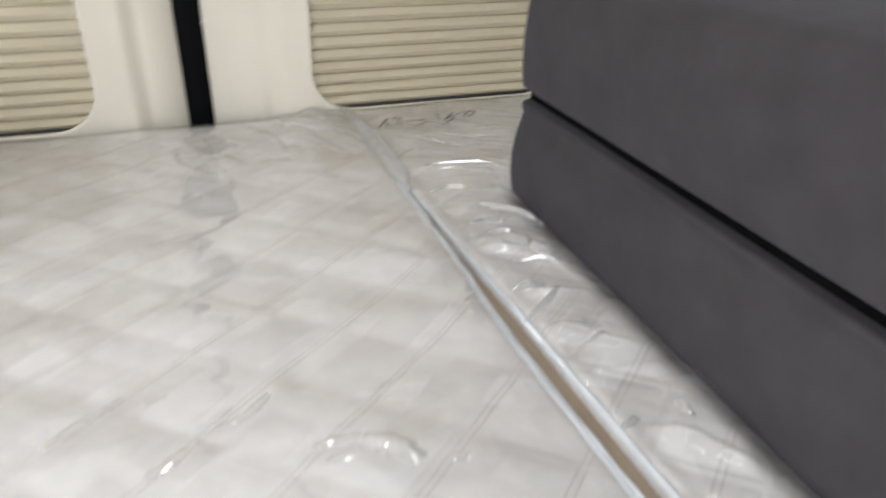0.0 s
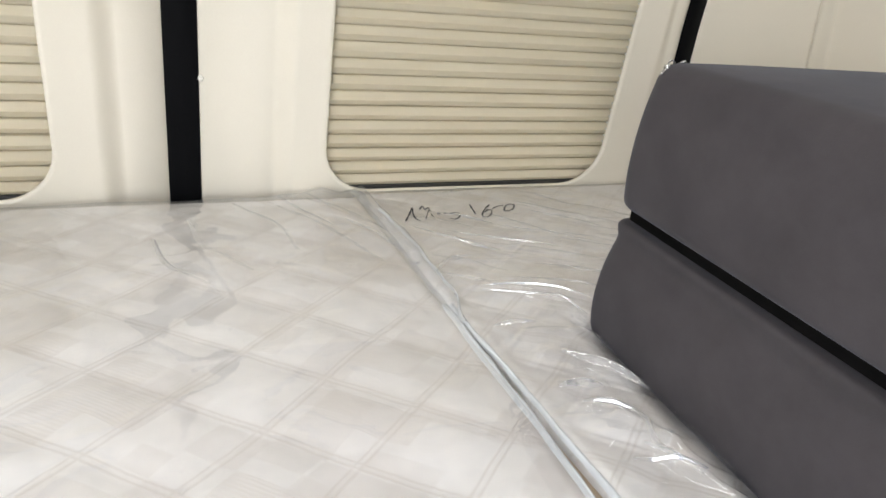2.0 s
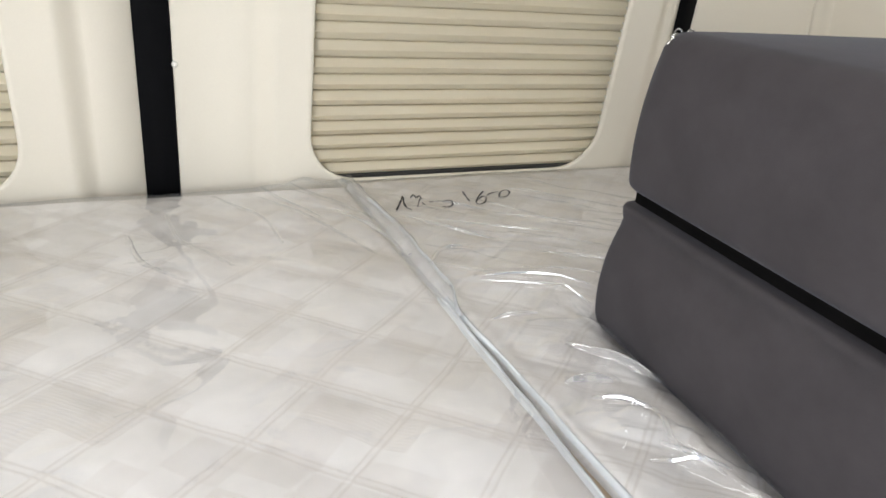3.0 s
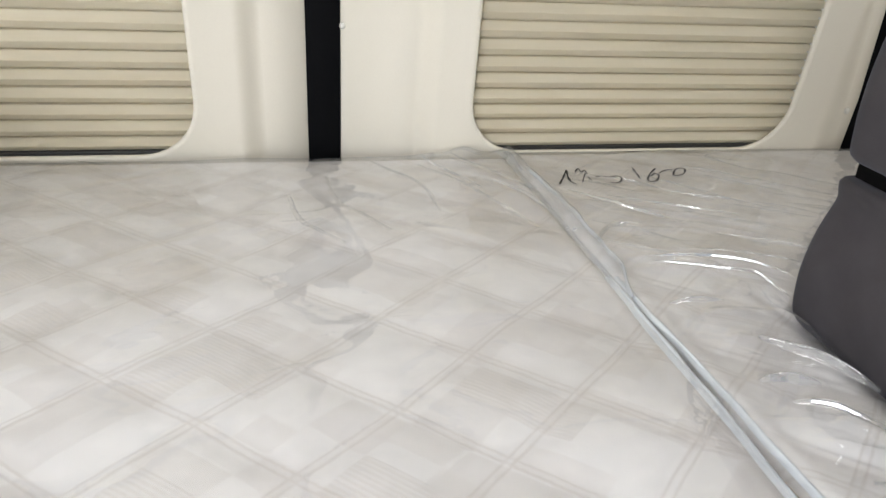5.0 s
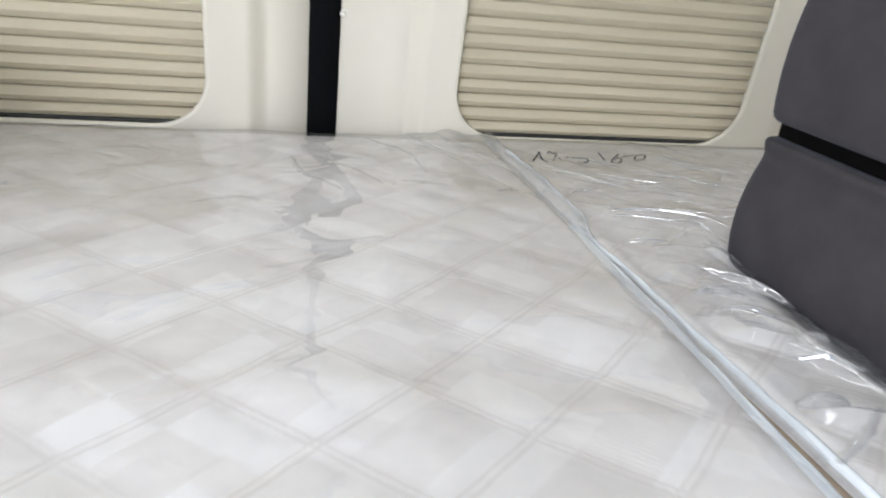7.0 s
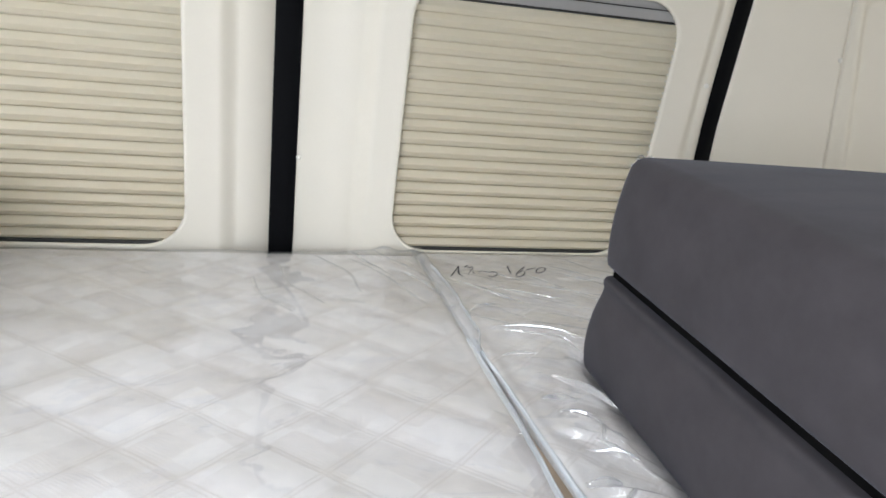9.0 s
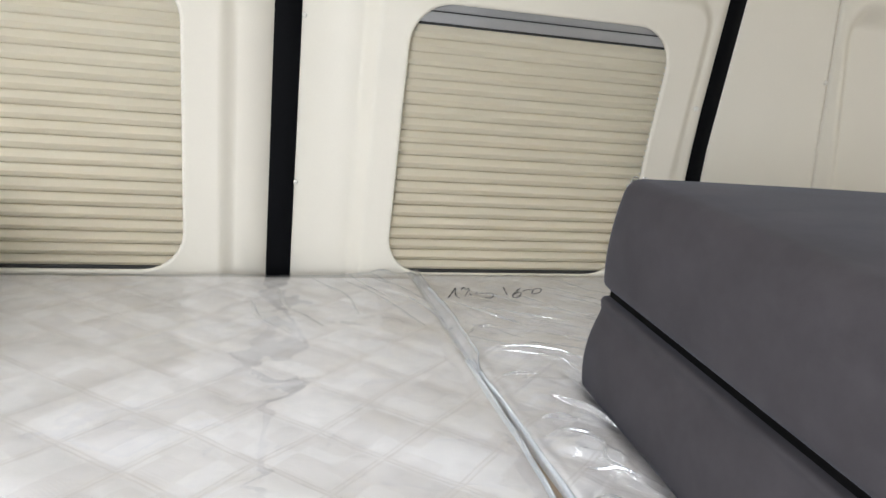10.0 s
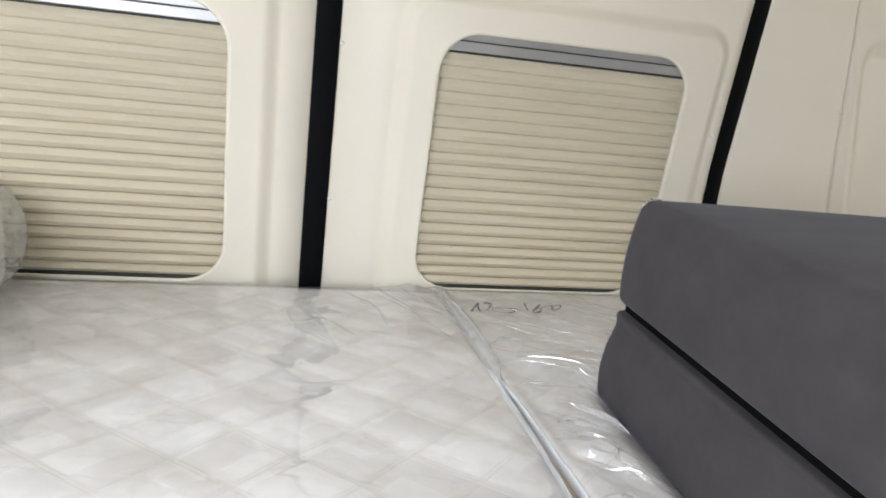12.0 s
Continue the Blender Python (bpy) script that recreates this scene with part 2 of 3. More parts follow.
def rounded_loop(x0, x1, z0, z1, r, depth, arc=10, side=10):
    pts = []
    corners = ((x1 - r, z1 - r, 0), (x0 + r, z1 - r, 90), (x0 + r, z0 + r, 180), (x1 - r, z0 + r, 270))
    for k, (cx, cz, a0) in enumerate(corners):
        ring = [(cx + r * math.cos(radians(a0 + 90 * i / arc)), cz + r * math.sin(radians(a0 + 90 * i / arc))) for i in range(arc + 1)]
        nx, nz, na = corners[(k + 1) % 4]
        start = (nx + r * math.cos(radians(na)), nz + r * math.sin(radians(na)))
        end = ring[-1]
        ring += [(end[0] + (start[0] - end[0]) * i / side, end[1] + (start[1] - end[1]) * i / side) for i in range(1, side)]
        pts += ring
    return [(x, wall_y(z) - depth, z) for x, z in pts]


def loft(loops):
    bm = bmesh.new()
    rows = [[bm.verts.new(p) for p in loop] for loop in loops]
    n = len(rows[0])
    for a, b in zip(rows, rows[1:]):
        for i in range(n):
            bm.faces.new((a[i], a[(i + 1) % n], b[(i + 1) % n], b[i]))
    return bm


STEP = -0.020
WZ0, WZ1, WR = 0.621, 1.127, 0.074


def rear_flare(z):
    """The rear post swings out to the rear below the window."""
    return 0.022 * float(smooth_step((0.93 - z) / 0.30))


def window_panel(name, hole, contour, outer, label, flare=False):
    hx0, hx1 = hole
    cx0, cx1, cz0, cz1 = contour
    ox0, ox1 = outer

    def ring(grow, depth):
        return rounded_loop(hx0 - grow, hx1 + grow, WZ0 - grow, WZ1 + grow, WR + grow, depth)

    loops = [ring(0.016, -0.0052), ring(0.0, -0.0048), ring(0.0, -0.0022), ring(0.0012, -0.0004), ring(0.0035, 0.0012), ring(0.007, 0.0012), ring(0.010, 0.0)]
    for k in range(9):
        s = k / 8
        g = -0.017 + 0.034 * s
        loops.append(rounded_loop(cx0 - g, cx1 + g, cz0 - g, cz1 + g, 0.055 + g, STEP * float(smooth_step(s))))
    loops.append(rounded_loop(ox0, ox1, 0.40, 1.86, 0.004, STEP))
    loops.append(rounded_loop(ox0 - 0.001, ox1 + 0.001, 0.399, 1.861, 0.004, STEP - 0.02))
    if flare:
        loops = [[(x + rear_flare(z) * float(smooth_step((x - cx1 + 0.02) / (ox1 - cx1))), y, z) for x, y, z in loop] for loop in loops]
    ob = mesh_object(name, loft(loops), PANEL)
    return tagged(ob, label, "wall panel", kind="structure")


RW = (0.387, 0.893)
LW = (-0.492, 0.012)
window_panel("wall_north_panel", RW, (0.322, 0.970, 0.50, 1.188), (0.204, 1.006), "cream moulded plastic wall panel round a rounded window", True)
window_panel("wall_north_panel", LW, (-0.560, 0.085, 0.50, 1.188), (-0.66, 0.158), "cream moulded plastic wall panel round a rounded window")


def plain_panel(left, right, recess, label):
    """A moulded panel between the edges left(z) and right(z); recess(x, z) gives its depth."""
    wide = right(1.0) - left(1.0)
    fr, zs = np.linspace(0, 1, max(8, int(wide / 0.008))), np.arange(0.40, 1.861, 0.01)
    bm = bmesh.new()
    rows = []
    for z in zs:
        xs = left(z) + (right(z) - left(z)) * fr
        rows.append([bm.verts.new((x, wall_y(z) - STEP + recess(x, z), z)) for x in xs])
    for a, b in zip(rows, rows[1:]):
        for i in range(len(fr) - 1):
            bm.faces.new((a[i], a[i + 1], b[i + 1], b[i]))
    edge = [e for e in bm.edges if e.is_boundary]
    out = bmesh.ops.extrude_edge_only(bm, edges=edge)["geom"]
    bmesh.ops.translate(bm, vec=(0, 0.02, 0), verts=[g for g in out if isinstance(g, bmesh.types.BMVert)])
    ob = mesh_object("wall_north_panel", bm, PANEL)
    return tagged(ob, label, "wall panel", kind="structure")


def rear_recess(x, z):
    left = x - (1.452 - 0.28 * (z - 0.62))
    top = 1.215 - z
    r = 0.06
    d = min(left, top) if left > r or top > r else r - math.hypot(r - max(left, 0.0), r - max(top, 0.0)) if left > 0 and top > 0 else min(left, top)
    return 0.028 * float(smooth_step((d + 0.005) / 0.042)) - 0.004 * math.exp(-((d + 0.012) / 0.012) ** 2)


def seam_x(z):
    return 1.380 - 0.20 * (z - 0.62)


plain_panel(lambda z: 1.044 + rear_flare(z), lambda z: seam_x(z) - 0.0024, lambda x, z: 0.0, "narrow cream plastic wall panel beside the black post")
plain_panel(lambda z: seam_x(z) + 0.0024, lambda z: 3.2, lambda x, z: 0.0015 + rear_recess(x, z), "cream plastic rear wall panel with a pressed field")
plain_panel(lambda z: -2.0, lambda z: -0.703, lambda x, z: 0.0, "plain cream plastic wall panel")


def post(x0, x1, label, flare=lambda z: 0.0):
    """A black trim post between two panels, sloping with the wall."""
    thing = tagged(new("wall_post"), label, "wall trim", kind="structure")
    bm = bmesh.new()
    prof = []
    for k in range(9):
        s = k / 8
        prof.append((x0 + (x1 - x0) * s, 0.0035 * math.sin(math.pi * s)))
    rows = []
    for z in np.linspace(0.40, 1.86, 30):
        rows.append([bm.verts.new((x + flare(z), wall_y(z) + 0.0195 - h, z)) for x, h in prof])
    for a, b in zip(rows, rows[1:]):
        for i in range(len(prof) - 1):
            bm.faces.new((a[i], a[i + 1], b[i + 1], b[i]))
    part("post_face", bm, POST, thing)
    bm = box(x0 - 0.004, x1 + 0.004 + flare(0.40), -0.012, 0.0, 0.40, 1.86)
    for v in bm.verts:
        v.co.y += wall_y(v.co.z) + 0.042
    part("post_backing", bm, POST, thing, smooth=False)
    return thing


post(0.159, 0.203, "black vinyl trim post between cream wall panels")
post(1.007, 1.043, "slim black vinyl trim post beside the rear panel", rear_flare)
post(-0.702, -0.661, "black vinyl trim post between cream wall panels")


def cap(x, z, r=0.0055):
    bm = bmesh.new()
    bmesh.ops.create_uvsphere(bm, u_segments=14, v_segments=8, radius=r)
    bmesh.ops.scale(bm, vec=(1, 0.55, 1), verts=bm.verts)
    bmesh.ops.translate(bm, vec=(x, wall_y(z) - STEP - 0.0005, z), verts=bm.verts)
    ob = mesh_object("screw_cap", bm, CAP)
    return tagged(ob, "small domed cream plastic screw cap on wall panel", "screw cap", "wall screw caps")


cap(0.206, 0.794, 0.0045)
cap(0.207, 1.085, 0.0045)
cap(1.012, 0.677)
cap(0.993, 0.985)
cap(1.284, 1.060)


# ---- the windows and their pleated blinds ----
def window(name, x0, x1):
    thing = tagged(new(name), "van side window behind a closed pleated blind", "window", kind="structure")
    outer = [(x, y + 0.075, z) for x, y, z in rounded_loop(x0 - 0.03, x1 + 0.03, WZ0 - 0.03, WZ1 + 0.03, 0.09, 0)]
    inner = [(x, y + 0.075, z) for x, y, z in rounded_loop(x0, x1, WZ0, WZ1, WR, 0)]
    bm = loft([outer, inner, [(x, y + 0.012, z) for x, y, z in inner], [(x, y + 0.012, z) for x, y, z in outer], outer])
    part("window_frame", bm, RUBBER, thing, smooth=False)
    bm = bmesh.new()
    bm.faces.new([bm.verts.new((x, y + 0.006, z)) for x, y, z in inner])
    bmesh.ops.solidify(bm, geom=bm.faces[:], thickness=0.004)
    pane = part("pane", bm, GLASS, thing, smooth=False)
    pane.visible_shadow = False
    return thing


window("window_1", *RW)
window("window_2", *LW)


def pleated_blind(x0, x1, label, leak_dots):
    thing = tagged(new("pleated_blind"), label, "blind", "window blinds")
    x0, x1 = x0 - 0.018, x1 + 0.018
    low, high = WZ0 + 0.0005, WZ1 - 0.036
    edges = [low + (high - low) * (k / 20 - (0.010 * math.sin(math.pi * k / 10) if k < 10 else 0.0)) for k in range(21)]
    bm = bmesh.new()
    prof = []
    for a, b in zip(edges, edges[1:]):
        up = (a - low) / (high - low)
        depth, w, slit = 0.0094 - 0.0048 * up, b - a, 0.0090 - 0.0065 * up
        prof += [(a, -slit), (a + 0.07 * w, -slit), (a + 0.09 * w, 0.10 * depth), (a + 0.42 * w, 0.95 * depth), (a + 0.455 * w, depth), (a + 0.49 * w, 0.95 * depth), (a + 0.95 * w, 0.05 * depth)]
    prof.append((edges[-1], 0.0))
    xs = np.linspace(x0, x1, 14)
    rows = []
    for k, (z, d) in enumerate(prof):
        rows.append([bm.verts.new((x, wall_y(z) + 0.0188 - d + 0.0002 * math.sin(9 * x + 1.3 * k), z + 0.0003 * math.sin(7 * x + 0.7 * k))) for x in xs])
    for a, b in zip(rows, rows[1:]):
        for i in range(len(xs) - 1):
            bm.faces.new((a[i], a[i + 1], b[i + 1], b[i]))
    bmesh.ops.solidify(bm, geom=bm.faces[:], thickness=0.0004)
    part("pleated_cloth", bm, BLIND, thing, smooth=False)

    def bar(name, z0, z1, y0, y1, mat, note):
        b = box(x0, x1, y0, y1, z0, z1, 0.0015)
        for v in b.verts:
            v.co.y += wall_y(v.co.z)
        return part(name, b, mat, thing, note, smooth=False)

    top = bar("top_rail", high + 0.004, high + 0.022, 0.006, 0.022, RAIL, "grey aluminium rail")
    # dark strip standing in for the shaded gap below the top rail
    bar("rail_shade_strip", high, high + 0.004, 0.012, 0.022, RUBBER, "dark strip painting the shade under the top rail")
    b = box(x0, x1, 0.009, 0.022, high + 0.0235, WZ1 + 0.01, 0.001)
    for v in b.verts:
        v.co.y += wall_y(v.co.z)
    part("head_strip", b, RAIL, top, smooth=False)
    b = box(x0, x1, 0.0045, 0.012, high + 0.0215, high + 0.0235)
    for v in b.verts:
        v.co.y += wall_y(v.co.z)
    part("groove_line", b, RUBBER, top, "thin black groove", smooth=False)
    bar("bottom_rail", low - 0.010, low - 0.006, 0.012, 0.022, BLIND, "cream bottom bar")
    bar("bottom_seal", low - 0.006, low + 0.0035, 0.008, 0.024, RUBBER, "dark rubber seal under the blind")
    # white dots standing in for daylight that leaks past the pleat edges
    if leak_dots:
        bm = bmesh.new()
        bmesh.ops.create_icosphere(bm, subdivisions=1, radius=0.0020)
        me = bpy.data.meshes.new("leak_dot")
        bm.to_mesh(me)
        bm.free()
        me.materials.append(CAP)
        for a, b in zip(edges, edges[1:]):
            for z in (a + 0.1 * (b - a), a + 0.6 * (b - a)):
                if z < 0.70:
                    continue
                ob = new("leak_dot", me)
                ob.location = (RW[1] - 0.0012, wall_y(z) + 0.0042, z)
                ob.parent = thing
    return thing


pleated_blind(*RW, "cream pleated cloth blind, drawn down, grey top rail", True)
pleated_blind(*LW, "cream pleated cloth blind, drawn down over side window", False)

# ---- the rest of the van's shell ----
def shell(name, bm, mat, label, category):
    return tagged(mesh_object(name, bm, mat, False), label, category, kind="structure")


shell("floor", box(-2.0, 3.2, -0.40, 1.75, -0.05, 0.0), FLOOR, "grey vinyl van floor", "floor")
shell("ceiling", box(-2.0, 3.2, -0.40, 1.75, 1.86, 1.90), CEILING, "grey-beige cloth ceiling lining", "ceiling")
# unseen box, added to keep overhead light off the upper side wall
shell("added_shade_box", box(-2.0, 3.2, 1.24, 1.66, 1.335, 1.856), PANEL, "unseen cream box added to shade the upper side wall", "ceiling edge")
shell("wall_north_lower", box(-2.0, 3.2, 1.715, 1.745, 0.0, 0.40), PANEL, "cream lower side wall behind the bed", "wall")
for nm, dims in (("wall_south_front", (-2.0, -1.25, -0.44, -0.40, 0.0, 1.86)), ("wall_south_rear", (0.05, 3.2, -0.44, -0.40, 0.0, 1.86)), ("wall_south_over_door", (-1.25, 0.05, -0.44, -0.40, 1.76, 1.86)),
                 ("wall_west", (-2.04, -2.0, -0.44, 1.75, 0.0, 1.86)), ("wall_east_left", (3.2, 3.24, 1.15, 1.75, 0.0, 1.86)), ("wall_east_right", (3.2, 3.24, -0.44, 0.05, 0.0, 1.86)), ("wall_east_over_door", (3.2, 3.24, 0.05, 1.15, 1.50, 1.86)), ("wall_east_under_door", (3.2, 3.24, 0.05, 1.15, 0.0, 0.60))):
    shell(nm, box(*dims), PANEL, "plain cream van wall", "wall")
shell("ground", box(-60, 60, -60, 60, -0.45, -0.40), ASPHALT, "grey asphalt ground outside the van", "ground")


# ---- the bed: board and two wrapped mattresses ----
bed = tagged(new("bed_base"), "tan wooden bed platform under the wrapped mattresses", "bed base")
part("bed_board", box(-1.95, 2.6, -0.02, 1.672, 0.470, 0.490, 0.003), PLY, bed, smooth=False)
for x in (-1.9, -0.7, 0.5, 1.7):
    for y in (0.02, 1.55):
        part("leg", box(x, x + 0.06, y, y + 0.06, 0.0, 0.470, 0.003), PLY, bed, smooth=False)

GAP_L = lambda y: 0.4395 - 0.0020 * smooth_step((1.27 - y) / 0.15) - 0.0070 * smooth_step((1.11 - y) / 0.22)
GAP_R = lambda y: 0.4425 + 0.0025 * smooth_step((1.27 - y) / 0.15) + 0.0055 * smooth_step((1.11 - y) / 0.22)
part("filler_strip", box(0.40, 0.47, 0.03, 1.66, 0.490, BED - 0.013, 0.002), BORDER, bed, "tan padding in the gap between the mattresses", smooth=False)


def stitch_distance(x, y, shift):
    u, w = (x - QX - shift) / QW, (y - QY) / QH
    k = QW * QH / math.hypot(QW, QH)
    dp = np.abs((u + w + 0.5) % 1.0 - 0.5) * k
    dq = np.abs((u - w + 0.5) % 1.0 - 0.5) * k
    return dp, dq


def quilt_height(x, y, shift):
    dp, dq = stitch_distance(x, y, shift)
    d = np.minimum(dp, dq)
    puff = 0.0046 * (1 - np.exp(-(d / 0.016) ** 1.3))
    ridge = 0.0022 * np.exp(-(d / 0.0022) ** 2)
    lump = 0.0022 * np.sin(9.1 * x + 2.0) * np.sin(7.3 * y + 0.6) + 0.0012 * np.sin(23 * x + 11 * y)
    return puff + ridge + lump - 0.006


def folds(x, y, count, rng, xr, yr, size, angles):
    """Heights of straight and slightly bent creases in a loose film."""
    h = np.zeros_like(x)
    for _ in range(count):
        cx, cy = rng.uniform(*xr), rng.uniform(*yr)
        a = radians(rng.choice(angles) + rng.normal(0, 12))
        length, width = size * rng.uniform(0.4, 1.6), rng.uniform(0.004, 0.010)
        along = (x - cx) * math.cos(a) + (y - cy) * math.sin(a)
        across = -(x - cx) * math.sin(a) + (y - cy) * math.cos(a) + rng.normal(0, 1.2) * along ** 2
        h += rng.uniform(0.0005, 0.0026) * np.exp(-np.abs(across / width) ** 1.4) * np.exp(-(along / length) ** 4)
    return h


def mattress(x_lo, x_hi, edge_lo, edge_hi, far, shift, seed, folds_count, label):
    """edge_lo and edge_hi give the outline's two long sides as x of y."""
    rng = np.random.default_rng(seed)
    thing = tagged(new("mattress"), label, "mattress", "mattresses on the bed")
    near = 0.02
    ys = np.concatenate([np.arange(near, 0.6, 0.02), np.arange(0.6, far, 0.0042 if edge_hi is not None else 0.003), [far]])
    if edge_hi is not None:
        s = np.concatenate([np.linspace(0, 0.45, 40)[:-1], np.linspace(0.45, 0.97, 190)[:-1], np.linspace(0.97, 1, 42)])
    else:
        s = np.concatenate([np.linspace(0, 0.09, 80)[:-1], np.linspace(0.09, 0.5, 150)[:-1], np.linspace(0.5, 1, 50)])
    gs, gy = np.meshgrid(s, ys)
    lo = edge_lo(gy) if edge_lo is not None else np.full_like(gy, x_lo)
    hi = edge_hi(gy) if edge_hi is not None else np.full_like(gy, x_hi)
    gx = lo + (hi - lo) * gs
    rim = np.minimum(np.minimum(gx - lo, hi - gx), np.minimum(gy - near, far - gy))
    R = 0.016
    drop = R - np.sqrt(np.maximum(R * R - np.maximum(R - rim, 0) ** 2, 0))
    zs = BED + quilt_height(gx, gy, shift) * smooth_step(rim / 0.03) - drop * 0.8
    me = grid_mesh("quilted_top", s, ys, zs)
    flat = np.stack([gx, gy, zs], -1).reshape(-1)
    me.vertices.foreach_set("co", flat)
    me.materials.append(QUILT)
    top = new("quilted_top", me)
    top.parent = thing
    # side band all round, from the rim down to the board
    ring = [(lo[j, 0], ys[j]) for j in range(0, len(ys), 6)] + [(lo[-1, 0] + (hi[-1, 0] - lo[-1, 0]) * k / 40, far) for k in range(41)]
    ring += [(hi[j, 0], ys[j]) for j in range(len(ys) - 1, -1, -6)] + [(hi[0, 0] + (lo[0, 0] - hi[0, 0]) * k / 40, near) for k in range(41)]
    cx, cy = np.mean([p[0] for p in ring]), np.mean([p[1] for p in ring])
    bm = bmesh.new()
    rows = []
    for k in range(7):
        z = 0.490 + (BED - 0.022 - 0.490) * k / 6
        bulge = 0.004 * math.sin(math.pi * k / 6)
        rows.append([bm.verts.new((x + math.copysign(bulge, x - cx), y, z)) for x, y in ring])
    n = len(ring)
    for a, b in zip(rows, rows[1:]):
        for i in range(n):
            if (a[i].co - a[(i + 1) % n].co).length > 1e-5:
                bm.faces.new((a[i], a[(i + 1) % n], b[(i + 1) % n], b[i]))
    part("side_band", bm, BORDER, thing, "tan border cloth")
    # the loose film wrapping, with its creases
    fx = lo - 0.004 + (hi - lo + 0.008) * gs
    crease = folds(fx, gy, folds_count, rng, (max(x_lo, -0.7), min(x_hi, 1.1)), (0.55, 1.68), 0.10, (20, 35, -40, 60, 5))
    loose = 0.003 * (np.sin(17 * fx + 9 * gy + 1.5 * np.sin(13 * gy)) * np.sin(19 * gy - 7 * fx) + 1) * 0.5
    film = BED + (0.45 * quilt_height(gx, gy, shift) + 0.0022) * smooth_step(rim / 0.03) - drop * 0.62 + 0.0022 + crease + loose * (1 + 4.0 * smooth_step((1.45 - gy) / 0.2)) * smooth_step(rim / 0.05)
    return thing, s, ys, fx, gy, film, rim, rng


def facets(x, y, rng, count, period, slope):
    """Flat facets with sharp edges, as in a film that was folded up before."""
    h = np.zeros_like(x)
    for _ in range(count):
        a, ph = rng.uniform(0, math.pi), rng.uniform(0, 1)
        wave = (x * math.cos(a) + y * math.sin(a)) / (period * rng.uniform(0.6, 1.5)) + ph + 0.25 * np.sin(7 * x - 5 * y + 6 * ph)
        h += slope * period * np.abs(wave % 1.0 - 0.5)
    return h


def add_film(thing, s, ys, fx, gy, film, extra=0.0):
    me = grid_mesh("plastic_wrap", s, ys, film + extra)
    me.vertices.foreach_set("co", np.stack([fx, gy, film + extra], -1).reshape(-1))
    me.materials.append(FILM)
    ob = new("plastic_wrap", me)
    ob.parent = thing
    ob["label"] = "clear creased plastic wrapping"
    return ob


def crease(x, y, x0, y0, x1, y1, height, width, bend=0.0):
    """One long crease of the film from one place to another."""
    length = math.hypot(x1 - x0, y1 - y0)
    cx, cy, ux, uy = (x0 + x1) / 2, (y0 + y1) / 2, (x1 - x0) / length, (y1 - y0) / length
    along = (x - cx) * ux + (y - cy) * uy
    across = -(x - cx) * uy + (y - cy) * ux + bend * (along ** 2 - (length / 2) ** 2)
    return 0.8 * height * np.exp(-np.abs(across / (1.5 * width)) ** 1.6) * np.exp(-(2 * along / length) ** 6)


# where the cushions stand: far corner, turn, width and length
CUX, CUY, TURN_C, CW, CL = 0.590, 1.222, -2.8, 0.632, 1.12


def local_to_cushion(x, y):
    a = radians(TURN_C)
    return (x - CUX) * math.cos(a) + (y - CUY) * math.sin(a), -(x - CUX) * math.sin(a) + (y - CUY) * math.cos(a)


def sag(x, y):
    """The mattress gives way under the cushions."""
    lx, ly = local_to_cushion(x, y)
    inside = np.minimum(np.minimum(lx, CW - lx), np.minimum(-ly, CL + ly))
    return 0.020 * smooth_step((inside + 0.035) / 0.05)


left_mattress, s, ys, fx, gy, film, rim, rng = mattress(-1.95, 0.42, None, GAP_L, 1.674, 0.0, 3, 110, "ivory quilted mattress still in clear plastic wrapping")
film = film + 0.017 * np.exp(-((fx - 0.385) / 0.06) ** 4) * smooth_step((gy - 1.625) / 0.05) * (0.75 + 0.25 * np.sin(95 * fx + 40 * gy))
for c in ((0.30, 1.672, 0.435, 1.50, 0.006, 0.006, 0.6), (0.33, 1.66, 0.425, 1.42, 0.005, 0.008, 0.5), (0.10, 1.60, 0.21, 1.33, 0.004, 0.007, 0.8),
          (0.20, 1.56, 0.28, 1.36, 0.003, 0.007, 0.3)):
    film = film + crease(fx, gy, *c)
film = film + facets(fx, gy, np.random.default_rng(21), 4, 0.11, 0.062) * np.exp(-((fx - 0.17) / 0.17) ** 4 - ((gy - 1.46) / 0.20) ** 4)
add_film(left_mattress, s, ys, fx, gy, film)
LEFT_FILM = (fx.ravel(), gy.ravel(), film.ravel())

right_mattress, s, ys, fx, gy, film, rim, rng = mattress(0.44, 2.55, GAP_R, None, 1.690, 0.05, 8, 90, "ivory quilted mattress in creased plastic, inscribed with marker")
for c in ((0.470, 1.318, 0.620, 1.225, 0.0090, 0.0040, 1.1), (0.478, 1.296, 0.605, 1.208, 0.0080, 0.0035, 1.0), (0.47, 1.105, 0.525, 1.095, 0.009, 0.006, 2.0),
          (0.50, 1.055, 0.535, 0.965, 0.010, 0.005, 1.5), (0.46, 1.03, 0.54, 1.00, 0.008, 0.004, 0.0), (0.505, 1.00, 0.545, 0.93, 0.010, 0.004, -1.0),
          (0.48, 1.20, 0.60, 1.17, 0.006, 0.005, 0.5)):
    film = film + crease(fx, gy, *c)
